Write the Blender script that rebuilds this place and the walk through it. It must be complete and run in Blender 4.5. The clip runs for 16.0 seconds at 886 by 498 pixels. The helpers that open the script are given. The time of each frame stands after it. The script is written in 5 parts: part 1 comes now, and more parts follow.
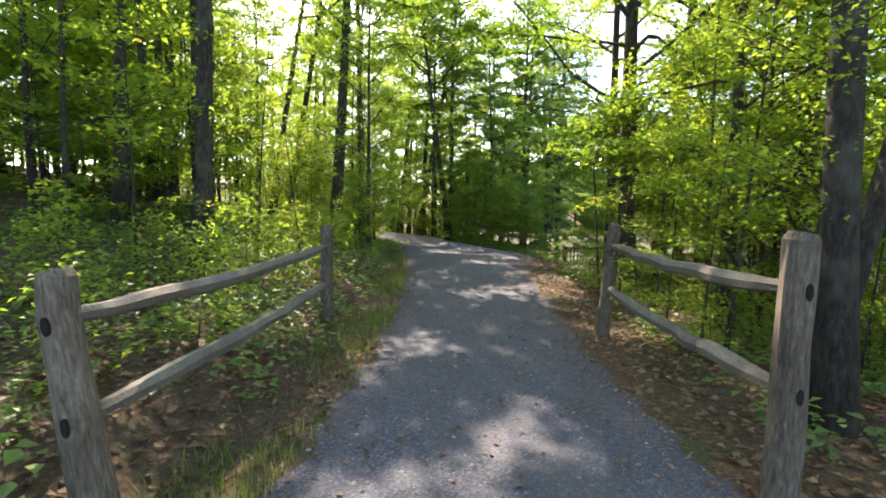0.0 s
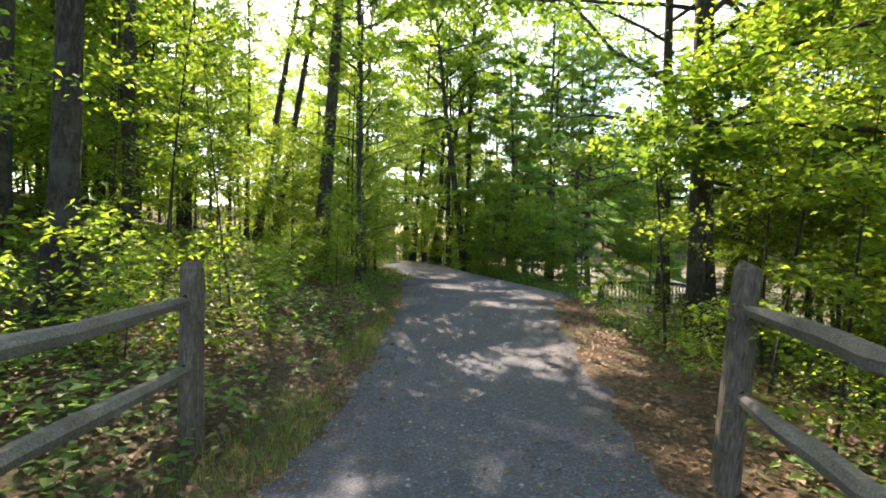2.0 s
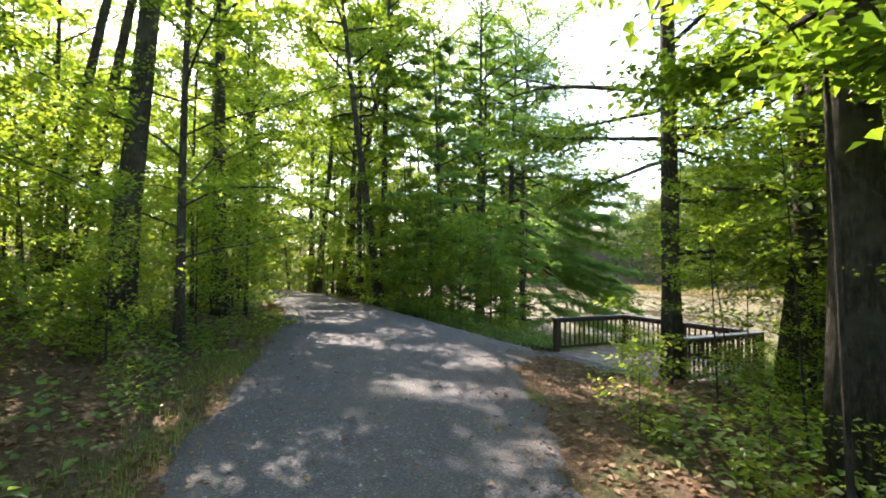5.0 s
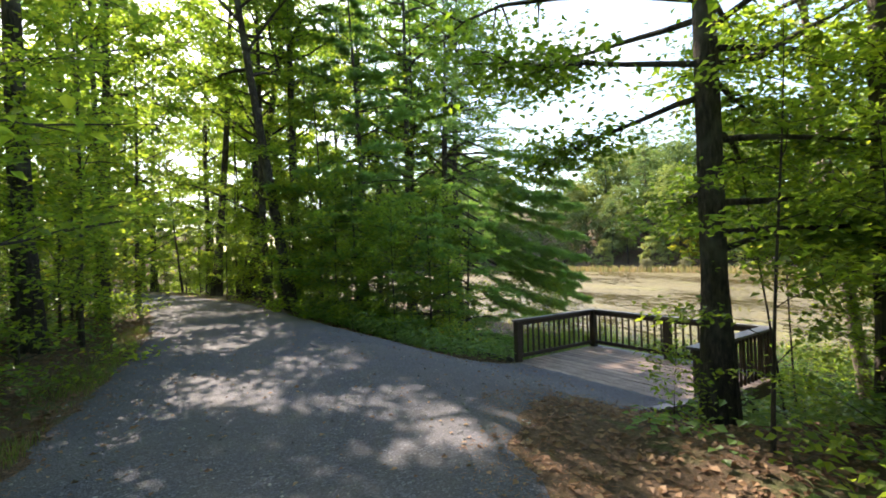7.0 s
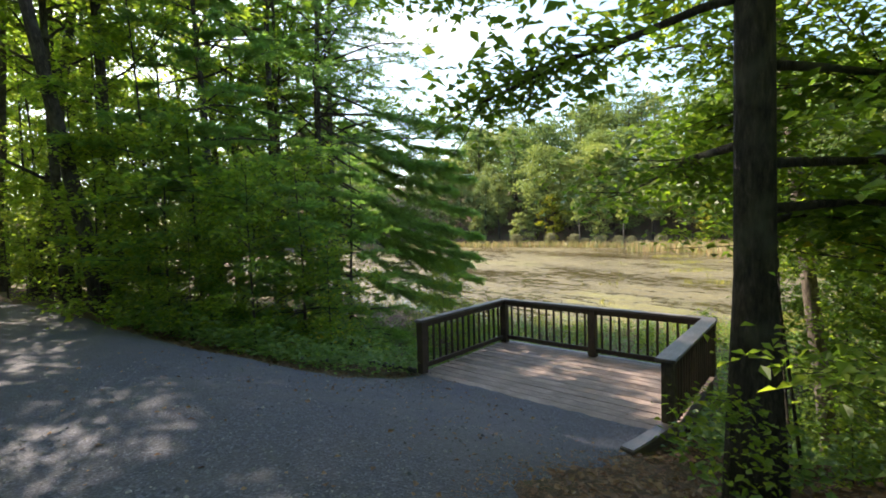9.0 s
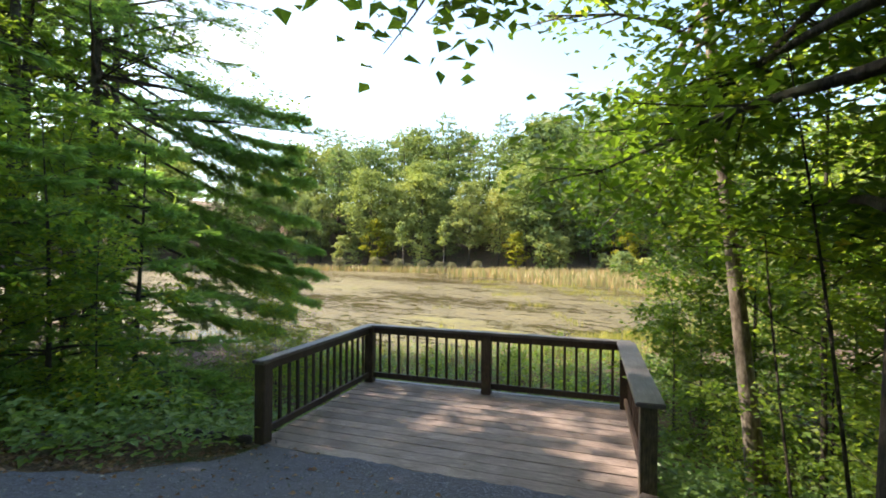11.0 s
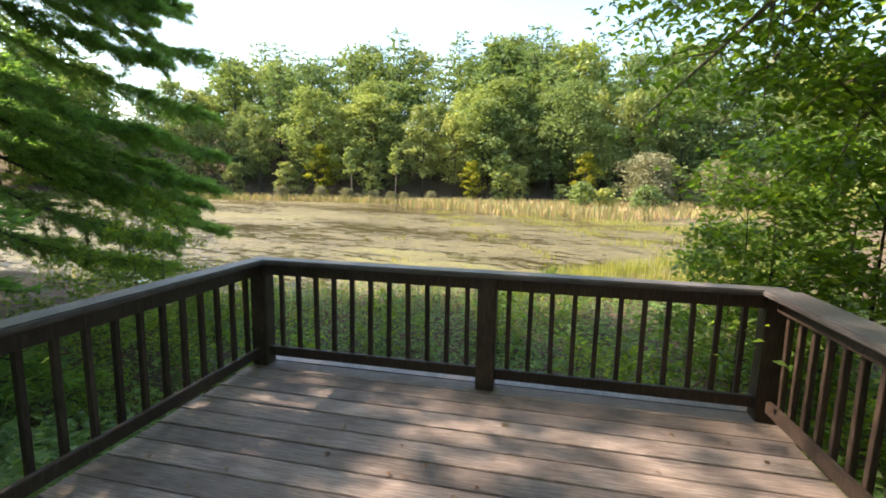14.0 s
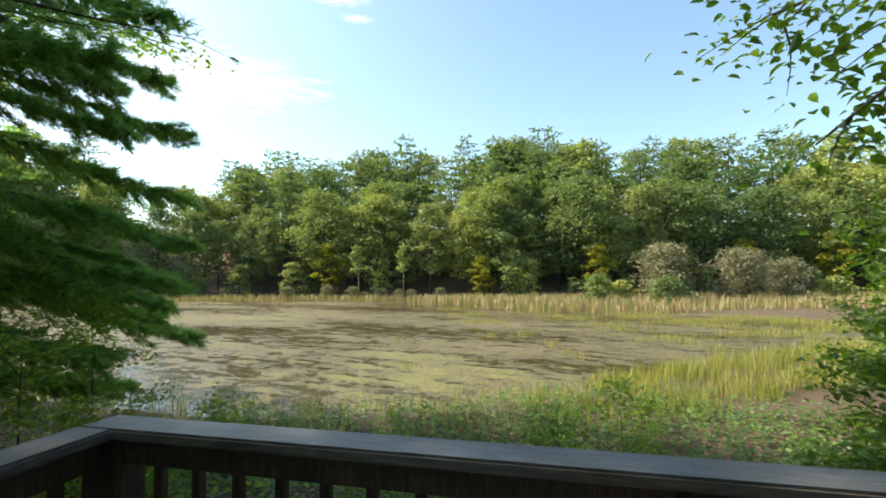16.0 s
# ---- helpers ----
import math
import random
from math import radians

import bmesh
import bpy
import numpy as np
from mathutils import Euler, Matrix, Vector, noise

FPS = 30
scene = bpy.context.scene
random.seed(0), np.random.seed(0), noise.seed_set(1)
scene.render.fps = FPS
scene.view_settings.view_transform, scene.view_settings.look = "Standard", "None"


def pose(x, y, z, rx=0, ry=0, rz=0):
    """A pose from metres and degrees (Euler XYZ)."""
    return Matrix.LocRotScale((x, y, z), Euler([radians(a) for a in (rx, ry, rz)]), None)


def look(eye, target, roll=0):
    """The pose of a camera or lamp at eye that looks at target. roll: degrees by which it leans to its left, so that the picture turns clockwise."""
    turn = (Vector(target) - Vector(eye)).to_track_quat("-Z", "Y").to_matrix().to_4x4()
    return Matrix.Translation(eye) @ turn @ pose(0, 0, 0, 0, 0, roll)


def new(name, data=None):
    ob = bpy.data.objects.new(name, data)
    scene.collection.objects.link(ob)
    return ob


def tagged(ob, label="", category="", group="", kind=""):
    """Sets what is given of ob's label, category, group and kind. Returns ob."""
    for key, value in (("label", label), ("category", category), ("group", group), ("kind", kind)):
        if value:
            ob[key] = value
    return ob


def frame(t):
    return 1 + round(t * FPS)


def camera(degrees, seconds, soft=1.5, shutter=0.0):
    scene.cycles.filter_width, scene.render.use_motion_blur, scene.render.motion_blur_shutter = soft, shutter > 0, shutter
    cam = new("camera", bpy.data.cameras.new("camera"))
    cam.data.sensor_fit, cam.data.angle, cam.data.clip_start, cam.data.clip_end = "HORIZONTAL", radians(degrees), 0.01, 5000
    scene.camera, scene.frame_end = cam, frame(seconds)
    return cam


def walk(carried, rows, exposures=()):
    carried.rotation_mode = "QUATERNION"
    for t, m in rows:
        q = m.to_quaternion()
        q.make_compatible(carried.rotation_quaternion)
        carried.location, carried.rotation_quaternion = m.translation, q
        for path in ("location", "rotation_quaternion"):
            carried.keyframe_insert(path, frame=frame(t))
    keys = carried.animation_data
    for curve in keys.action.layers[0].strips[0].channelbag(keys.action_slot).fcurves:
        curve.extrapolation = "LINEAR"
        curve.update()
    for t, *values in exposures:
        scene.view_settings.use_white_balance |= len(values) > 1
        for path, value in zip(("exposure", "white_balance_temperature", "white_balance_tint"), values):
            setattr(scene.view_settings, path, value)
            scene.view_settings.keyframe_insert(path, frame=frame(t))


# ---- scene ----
cam = camera(86.8, 16.0, 1.8)
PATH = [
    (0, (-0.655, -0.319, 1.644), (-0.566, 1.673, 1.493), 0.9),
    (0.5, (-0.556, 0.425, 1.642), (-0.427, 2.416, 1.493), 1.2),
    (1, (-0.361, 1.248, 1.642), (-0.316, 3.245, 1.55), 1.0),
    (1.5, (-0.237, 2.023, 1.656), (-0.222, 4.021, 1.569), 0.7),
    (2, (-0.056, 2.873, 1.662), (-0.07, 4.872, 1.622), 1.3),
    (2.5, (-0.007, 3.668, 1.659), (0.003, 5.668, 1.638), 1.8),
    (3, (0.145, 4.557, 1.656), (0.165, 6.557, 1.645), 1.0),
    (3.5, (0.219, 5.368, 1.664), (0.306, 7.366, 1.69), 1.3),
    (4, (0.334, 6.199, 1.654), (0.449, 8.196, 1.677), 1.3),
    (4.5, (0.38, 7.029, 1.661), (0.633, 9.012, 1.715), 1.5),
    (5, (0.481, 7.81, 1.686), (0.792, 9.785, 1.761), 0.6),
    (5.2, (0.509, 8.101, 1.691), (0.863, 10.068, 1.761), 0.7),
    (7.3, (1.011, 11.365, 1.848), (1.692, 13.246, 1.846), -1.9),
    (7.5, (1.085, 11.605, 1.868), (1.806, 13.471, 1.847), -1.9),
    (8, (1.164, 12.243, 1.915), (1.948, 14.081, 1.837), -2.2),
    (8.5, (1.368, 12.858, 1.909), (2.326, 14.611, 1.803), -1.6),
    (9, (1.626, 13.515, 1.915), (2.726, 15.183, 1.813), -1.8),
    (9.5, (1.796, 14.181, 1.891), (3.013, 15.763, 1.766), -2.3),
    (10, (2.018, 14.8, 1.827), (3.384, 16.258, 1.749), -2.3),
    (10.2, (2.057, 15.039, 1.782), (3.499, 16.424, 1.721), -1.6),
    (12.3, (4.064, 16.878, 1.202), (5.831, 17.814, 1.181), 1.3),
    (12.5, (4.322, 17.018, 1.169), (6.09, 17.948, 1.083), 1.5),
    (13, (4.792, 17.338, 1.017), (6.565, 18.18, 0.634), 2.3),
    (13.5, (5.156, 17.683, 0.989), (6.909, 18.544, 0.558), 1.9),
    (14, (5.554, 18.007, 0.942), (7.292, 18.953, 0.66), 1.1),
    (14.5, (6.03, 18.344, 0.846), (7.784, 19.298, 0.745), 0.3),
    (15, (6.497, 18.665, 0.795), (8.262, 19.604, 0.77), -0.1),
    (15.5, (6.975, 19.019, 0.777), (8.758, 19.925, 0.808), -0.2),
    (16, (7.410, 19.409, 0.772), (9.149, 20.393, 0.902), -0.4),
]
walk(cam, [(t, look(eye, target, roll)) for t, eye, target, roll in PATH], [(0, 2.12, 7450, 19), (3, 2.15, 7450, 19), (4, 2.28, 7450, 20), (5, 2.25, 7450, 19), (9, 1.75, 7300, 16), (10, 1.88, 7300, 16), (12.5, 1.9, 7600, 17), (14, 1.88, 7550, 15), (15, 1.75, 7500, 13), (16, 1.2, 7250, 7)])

# ---------- world and sun ----------
SUN_AZ, SUN_EL = radians(-16), radians(43)
world = bpy.data.worlds.new("world")
scene.world = world
world.use_nodes = True
wn, wl = world.node_tree.nodes, world.node_tree.links
sky = wn.new("ShaderNodeTexSky")
sky.sky_type, sky.sun_disc = "NISHITA", False
sky.sun_elevation, sky.sun_rotation = SUN_EL, SUN_AZ
sky.air_density, sky.dust_density, sky.ozone_density = 1.0, 1.5, 1.0
hue = wn.new("ShaderNodeMix")
hue.data_type, hue.blend_type = "RGBA", "MULTIPLY"
hue.inputs[0].default_value, hue.inputs[7].default_value = 1.0, (0.87, 0.99, 1.0, 1)
wl.new(sky.outputs[0], hue.inputs[6])
wl.new(hue.outputs[2], wn["Background"].inputs[0])
wn["Background"].inputs[1].default_value = 0.15
sun = new("sun", bpy.data.lights.new("sun", "SUN"))
sun.data.energy, sun.data.angle, sun.data.color = 4.0, radians(0.5), (1.0, 0.93, 0.80)
SUN_DIR = Vector((math.sin(SUN_AZ) * math.cos(SUN_EL), math.cos(SUN_AZ) * math.cos(SUN_EL), math.sin(SUN_EL)))
sun.matrix_world = look(SUN_DIR * 60, (0, 0, 0))

# ---------- materials ----------


def mat(name, rough=0.8):
    m = bpy.data.materials.new(name)
    m.use_nodes = True
    p = m.node_tree.nodes["Principled BSDF"]
    p.inputs["Roughness"].default_value = rough
    return m, m.node_tree.nodes, m.node_tree.links, p


def mapped(nodes, links, scale=(1, 1, 1), coord="Object"):
    tc, mp = nodes.new("ShaderNodeTexCoord"), nodes.new("ShaderNodeMapping")
    mp.inputs["Scale"].default_value = scale
    links.new(tc.outputs[coord], mp.inputs[0])
    return mp.outputs[0]


def noise_tex(nodes, links, vec, scale, detail=5, rough=0.6):
    n = nodes.new("ShaderNodeTexNoise")
    n.inputs["Scale"].default_value, n.inputs["Detail"].default_value, n.inputs["Roughness"].default_value = scale, detail, rough
    links.new(vec, n.inputs["Vector"])
    return n.outputs[0]


def ramp(nodes, links, fac, stops):
    r = nodes.new("ShaderNodeValToRGB")
    while len(r.color_ramp.elements) < len(stops):
        r.color_ramp.elements.new(0.5)
    for e, (pos, col) in zip(r.color_ramp.elements, stops):
        e.position, e.color = pos, (*col, 1)
    links.new(fac, r.inputs[0])
    return r.outputs[0]


def blend(nodes, links, fac, a, b, kind="MIX"):
    m = nodes.new("ShaderNodeMix")
    m.data_type, m.blend_type = "RGBA", kind
    for sock, v in ((m.inputs[0], fac), (m.inputs[6], a), (m.inputs[7], b)):
        if isinstance(v, (int, float)):
            sock.default_value = v
        elif isinstance(v, tuple):
            sock.default_value = (*v, 1)
        else:
            links.new(v, sock)
    return m.outputs[2]


def bump(nodes, links, height, strength, dist, p):
    b = nodes.new("ShaderNodeBump")
    b.inputs["Strength"].default_value, b.inputs["Distance"].default_value = strength, dist
    links.new(height, b.inputs["Height"])
    links.new(b.outputs[0], p.inputs["Normal"])


def leaf_material(name, stops, through_tint, through_part=0.5, rough=0.45, by_tree=0.22):
    """Thin leaf: reflects its own green, lets a yellower green through."""
    m, n, l, p = mat(name, rough)
    geo, info = n.new("ShaderNodeNewGeometry"), n.new("ShaderNodeObjectInfo")
    mix = n.new("ShaderNodeMath")
    mix.operation = "MULTIPLY_ADD"
    mix.inputs[1].default_value, mix.inputs[2].default_value = 1 - by_tree, 0.0
    l.new(geo.outputs["Random Per Island"], mix.inputs[0])
    add = n.new("ShaderNodeMath")
    add.operation = "MULTIPLY_ADD"
    add.inputs[1].default_value = by_tree
    l.new(info.outputs["Random"], add.inputs[0])
    l.new(mix.outputs[0], add.inputs[2])
    col = ramp(n, l, add.outputs[0], stops)
    l.new(col, p.inputs["Base Color"])
    p.inputs["Specular IOR Level"].default_value = 0.35
    tr = n.new("ShaderNodeBsdfTranslucent")
    l.new(blend(n, l, 1.0, col, through_tint, "MULTIPLY"), tr.inputs[0])
    ms = n.new("ShaderNodeMixShader")
    ms.inputs[0].default_value = through_part
    l.new(p.outputs[0], ms.inputs[1])
    l.new(tr.outputs[0], ms.inputs[2])
    l.new(ms.outputs[0], n["Material Output"].inputs[0])
    return m


GREEN = [(0.0, (0.07, 0.13, 0.03)), (0.45, (0.12, 0.19, 0.038)), (0.85, (0.185, 0.245, 0.045)), (0.97, (0.25, 0.28, 0.05)), (1.0, (0.32, 0.24, 0.05))]
M_LEAF = leaf_material("broad_leaf", GREEN, (2.75, 2.65, 1.3), 0.6)
M_LEAF_OAK = leaf_material("dark_leaf", [(0.0, (0.06, 0.12, 0.028)), (0.6, (0.10, 0.175, 0.034)), (1.0, (0.165, 0.23, 0.04))], (2.6, 2.5, 0.9), 0.46, 0.4)
M_NEEDLE = leaf_material("pine_needle", [(0.0, (0.08, 0.155, 0.06)), (0.7, (0.125, 0.22, 0.075)), (1.0, (0.19, 0.265, 0.085))], (2.5, 2.6, 1.2), 0.55, 0.45)
M_HERB = leaf_material("herb_leaf", [(0.0, (0.07, 0.14, 0.05)), (0.6, (0.12, 0.205, 0.065)), (1.0, (0.19, 0.265, 0.08))], (2.3, 2.3, 1.1), 0.42)
M_GRASS = leaf_material("grass_blade", [(0.0, (0.07, 0.13, 0.03)), (0.6, (0.14, 0.20, 0.045)), (1.0, (0.32, 0.29, 0.12))], (1.8, 1.8, 1.0), 0.35)
M_REED = leaf_material("reed_blade", [(0.0, (0.13, 0.17, 0.05)), (0.45, (0.28, 0.28, 0.075)), (0.8, (0.40, 0.36, 0.12)), (1.0, (0.42, 0.32, 0.17))], (1.6, 1.6, 0.9), 0.35)
M_REED_DRY = leaf_material("dry_reed_blade", [(0.0, (0.14, 0.19, 0.08)), (0.4, (0.27, 0.27, 0.11)), (0.8, (0.38, 0.27, 0.14)), (1.0, (0.46, 0.33, 0.20))], (1.3, 1.3, 1.0), 0.3)
M_FAR = leaf_material("far_leaf", [(0.1, (0.10, 0.16, 0.07)), (0.4, (0.19, 0.245, 0.09)), (0.65, (0.25, 0.305, 0.11)), (0.85, (0.315, 0.35, 0.125)), (1.0, (0.40, 0.365, 0.13))], (1.75, 1.7, 0.9), 0.32, 0.9, 0.7)
M_FAR_DARK = leaf_material("far_dark_leaf", [(0.0, (0.12, 0.18, 0.075)), (0.6, (0.19, 0.24, 0.095)), (1.0, (0.28, 0.30, 0.11))], (1.9, 1.8, 1.0), 0.28, 0.9, 0.7)
M_FAR_PINE = leaf_material("far_pine_needle", [(0.0, (0.11, 0.185, 0.075)), (0.6, (0.165, 0.24, 0.09)), (1.0, (0.23, 0.29, 0.105))], (1.5, 1.5, 1.0), 0.25, 0.9, 0.6)
M_FAR_YELLOW = leaf_material("yellowing_leaf", [(0.0, (0.12, 0.17, 0.02)), (0.5, (0.23, 0.25, 0.03)), (1.0, (0.36, 0.28, 0.04))], (1.8, 1.7, 0.9), 0.35, 0.9)
M_WILLOW = leaf_material("grey_willow_leaf", [(0.0, (0.20, 0.20, 0.12)), (0.6, (0.225, 0.22, 0.135)), (1.0, (0.25, 0.235, 0.15))], (1.4, 1.4, 1.0), 0.3, 0.95)
M_NEEDLE_DRY = leaf_material("dry_needle", [(0.0, (0.16, 0.07, 0.035)), (0.6, (0.28, 0.14, 0.075)), (1.0, (0.38, 0.22, 0.13))], (1.0, 1.0, 1.0), 0.1, 0.7)
M_LITTER = leaf_material("dead_leaf", [(0.0, (0.09, 0.045, 0.025)), (0.4, (0.17, 0.095, 0.055)), (0.8, (0.27, 0.17, 0.10)), (1.0, (0.36, 0.27, 0.16))], (1.2, 1.1, 1.0), 0.2, 0.6)


def make_bark():
    m, n, l, p = mat("bark", 0.9)
    v = mapped(n, l, (1, 1, 0.26))
    big = noise_tex(n, l, v, 23, 9, 0.75)
    patch = noise_tex(n, l, mapped(n, l), 1.7, 3)
    c = ramp(n, l, big, [(0.36, (0.016, 0.012, 0.010)), (0.53, (0.06, 0.047, 0.038)), (0.72, (0.16, 0.135, 0.11))])
    c = blend(n, l, ramp(n, l, patch, [(0.5, (0, 0, 0)), (0.68, (1, 1, 1))]), c, (0.12, 0.12, 0.09), "MIX")
    l.new(c, p.inputs["Base Color"])
    bump(n, l, big, 1.0, 0.07, p)
    return m


def make_wood(name, stops, grain=(1, 1, 1), rough=0.75, relief=0.004, fine=40):
    m, n, l, p = mat(name, rough)
    info = n.new("ShaderNodeObjectInfo")
    tc, off = n.new("ShaderNodeTexCoord"), n.new("ShaderNodeVectorMath")
    off.operation = "MULTIPLY_ADD"
    cmb = n.new("ShaderNodeCombineXYZ")
    for i in range(3):
        l.new(info.outputs["Random"], cmb.inputs[i])
    l.new(cmb.outputs[0], off.inputs[0])
    off.inputs[1].default_value = (7, 11, 5)
    mp = n.new("ShaderNodeMapping")
    mp.inputs["Scale"].default_value = grain
    l.new(tc.outputs["Object"], off.inputs[2])
    l.new(off.outputs[0], mp.inputs[0])
    g = noise_tex(n, l, mp.outputs[0], fine, 6, 0.65)
    big = noise_tex(n, l, off.outputs[0], 2.3, 4)
    c = ramp(n, l, g, stops)
    c = blend(n, l, ramp(n, l, big, [(0.35, (0, 0, 0)), (0.7, (1, 1, 1))]), c, (0.56, 0.52, 0.50), "MULTIPLY")
    hv = n.new("ShaderNodeHueSaturation")
    mr = n.new("ShaderNodeMapRange")
    mr.inputs[3].default_value, mr.inputs[4].default_value = 0.75, 1.25
    l.new(info.outputs["Random"], mr.inputs[0])
    l.new(mr.outputs[0], hv.inputs["Value"])
    l.new(c, hv.inputs["Color"])
    l.new(hv.outputs[0], p.inputs["Base Color"])
    bump(n, l, g, 0.7, relief, p)
    return m


M_BARK = make_bark()
M_PALE_BARK = make_wood("peeling_pale_bark", [(0.35, (0.10, 0.08, 0.065)), (0.52, (0.26, 0.22, 0.185)), (0.7, (0.42, 0.37, 0.31))], (1, 1, 0.35), 0.9, 0.03, 22)
M_DECK = make_wood("weathered_deck_board", [(0.3, (0.11, 0.077, 0.068)), (0.5, (0.235, 0.178, 0.158)), (0.72, (0.40, 0.325, 0.295))], (14, 0.7, 14), 0.7, 0.003, 9)
M_RAIL = make_wood("dark_stained_rail", [(0.3, (0.026, 0.016, 0.012)), (0.55, (0.062, 0.038, 0.028)), (0.75, (0.13, 0.088, 0.07))], (9, 9, 1.0), 0.6, 0.003, 10)
M_CAP = make_wood("worn_cap_board", [(0.3, (0.070, 0.062, 0.064)), (0.55, (0.135, 0.12, 0.122)), (0.75, (0.23, 0.21, 0.21))], (10, 0.8, 10), 0.42, 0.002, 9)
M_FENCE = make_wood("silvered_cedar", [(0.28, (0.05, 0.036, 0.026)), (0.46, (0.125, 0.097, 0.073)), (0.6, (0.18, 0.145, 0.112)), (0.75, (0.30, 0.255, 0.20))], (7, 7, 1.3), 0.9, 0.012, 8)
M_FENCE_RAIL = make_wood("silvered_cedar_rail", [(0.28, (0.09, 0.078, 0.066)), (0.5, (0.215, 0.192, 0.165)), (0.75, (0.34, 0.31, 0.265))], (0.7, 9, 9), 0.85, 0.008, 9)
# near-black colour stands for the shade inside the post holes
M_HOLE_SHADE, _n, _l, _p = mat("hole_shade", 1.0)
_p.inputs["Base Color"].default_value = (0.012, 0.009, 0.007, 1)


def make_soil():
    m, n, l, p = mat("forest_floor", 0.95)
    v = mapped(n, l)
    a, b, c3 = noise_tex(n, l, v, 24, 8, 0.75), noise_tex(n, l, v, 1.1, 4), noise_tex(n, l, v, 0.25, 3)
    c = ramp(n, l, a, [(0.3, (0.035, 0.022, 0.014)), (0.5, (0.11, 0.068, 0.042)), (0.7, (0.23, 0.15, 0.095))])
    g = ramp(n, l, a, [(0.35, (0.035, 0.055, 0.015)), (0.65, (0.12, 0.14, 0.045))])
    c = blend(n, l, ramp(n, l, b, [(0.52, (0, 0, 0)), (0.66, (1, 1, 1))]), c, g)
    l.new(c, p.inputs["Base Color"])
    bump(n, l, a, 1.0, 0.05, p)
    return m


def make_gravel():
    m, n, l, p = mat("stone_dust_gravel", 0.85)
    v = mapped(n, l)
    vo = n.new("ShaderNodeTexVoronoi")
    vo.inputs["Scale"].default_value = 60
    l.new(v, vo.inputs["Vector"])
    fine, stain, mid = noise_tex(n, l, v, 160, 4), noise_tex(n, l, v, 0.6, 4), noise_tex(n, l, v, 9, 6, 0.7)
    c = ramp(n, l, vo.outputs["Color"], [(0.12, (0.024, 0.026, 0.040)), (0.5, (0.060, 0.064, 0.100)), (0.8, (0.128, 0.134, 0.192)), (0.97, (0.28, 0.28, 0.33))])
    c = blend(n, l, 0.35, c, ramp(n, l, fine, [(0.35, (0.040, 0.043, 0.058)), (0.7, (0.125, 0.132, 0.168))]))
    c = blend(n, l, ramp(n, l, stain, [(0.45, (0, 0, 0)), (0.7, (0.6, 0.6, 0.6))]), c, (0.118, 0.108, 0.112))
    c = blend(n, l, ramp(n, l, mid, [(0.35, (0.55, 0.55, 0.55)), (0.6, (0, 0, 0))]), c, (0.07, 0.068, 0.072))
    l.new(c, p.inputs["Base Color"])
    bump(n, l, vo.outputs["Distance"], 0.8, 0.010, p)
    return m


def make_pond():
    """Shallow brown water under a broken skin of tan and green algae; rafts lie in streaks across the wind."""
    m, n, l, p = mat("algae_pond", 0.12)
    tc, mp = n.new("ShaderNodeTexCoord"), n.new("ShaderNodeMapping")
    mp.inputs["Rotation"].default_value, mp.inputs["Scale"].default_value = (0, 0, radians(-28)), (1.3, 0.42, 1)
    l.new(tc.outputs["Object"], mp.inputs[0])
    v, v2 = mapped(n, l), mp.outputs[0]
    big, mid, fine = noise_tex(n, l, v2, 0.11, 4, 0.55), noise_tex(n, l, v2, 1.2, 10, 0.75), noise_tex(n, l, v, 2.4, 10, 0.85)
    s = n.new("ShaderNodeMath")
    s.operation = "MULTIPLY_ADD"
    s.inputs[1].default_value = 1.25
    l.new(mid, s.inputs[0])
    l.new(big, s.inputs[2])
    t = n.new("ShaderNodeMath")
    t.operation = "MULTIPLY_ADD"
    t.inputs[1].default_value = 1.0
    l.new(fine, t.inputs[0])
    l.new(s.outputs[0], t.inputs[2])
    part_of = n.new("ShaderNodeMath")
    part_of.operation = "MULTIPLY"
    part_of.inputs[1].default_value = 0.3077
    l.new(t.outputs[0], part_of.inputs[0])
    mask = ramp(n, l, part_of.outputs[0], [(0.487, (0, 0, 0)), (0.515, (0.5, 0.5, 0.5)), (0.55, (1, 1, 1))])
    green = ramp(n, l, noise_tex(n, l, v2, 0.2, 6, 0.65), [(0.56, (0, 0, 0)), (0.68, (0.8, 0.8, 0.8))])
    speck = noise_tex(n, l, v, 8, 8, 0.8)
    matc = ramp(n, l, speck, [(0.36, (0.045, 0.036, 0.017)), (0.48, (0.095, 0.080, 0.032)), (0.58, (0.185, 0.158, 0.070)), (0.70, (0.37, 0.335, 0.18))])
    matg = ramp(n, l, speck, [(0.36, (0.08, 0.082, 0.022)), (0.5, (0.165, 0.165, 0.045)), (0.66, (0.36, 0.35, 0.11))])
    mats = blend(n, l, green, matc, matg)
    water = ramp(n, l, speck, [(0.35, (0.03, 0.022, 0.011)), (0.65, (0.085, 0.062, 0.03))])
    l.new(blend(n, l, mask, water, mats), p.inputs["Base Color"])
    r = n.new("ShaderNodeMapRange")
    r.inputs[3].default_value, r.inputs[4].default_value = 0.16, 0.9
    l.new(mask, r.inputs[0])
    l.new(r.outputs[0], p.inputs["Roughness"])
    bump(n, l, blend(n, l, mask, (0.5, 0.5, 0.5), speck), 0.6, 0.04, p)
    return m


M_SOIL, M_GRAVEL, M_POND = make_soil(), make_gravel(), make_pond()
M_STONE, _n, _l, _p = mat("grey_pebble", 0.8)
_l.new(ramp(_n, _l, _n.new("ShaderNodeNewGeometry").outputs["Random Per Island"], [(0, (0.06, 0.06, 0.066)), (0.6, (0.15, 0.15, 0.16)), (1, (0.30, 0.29, 0.28))]), _p.inputs["Base Color"])

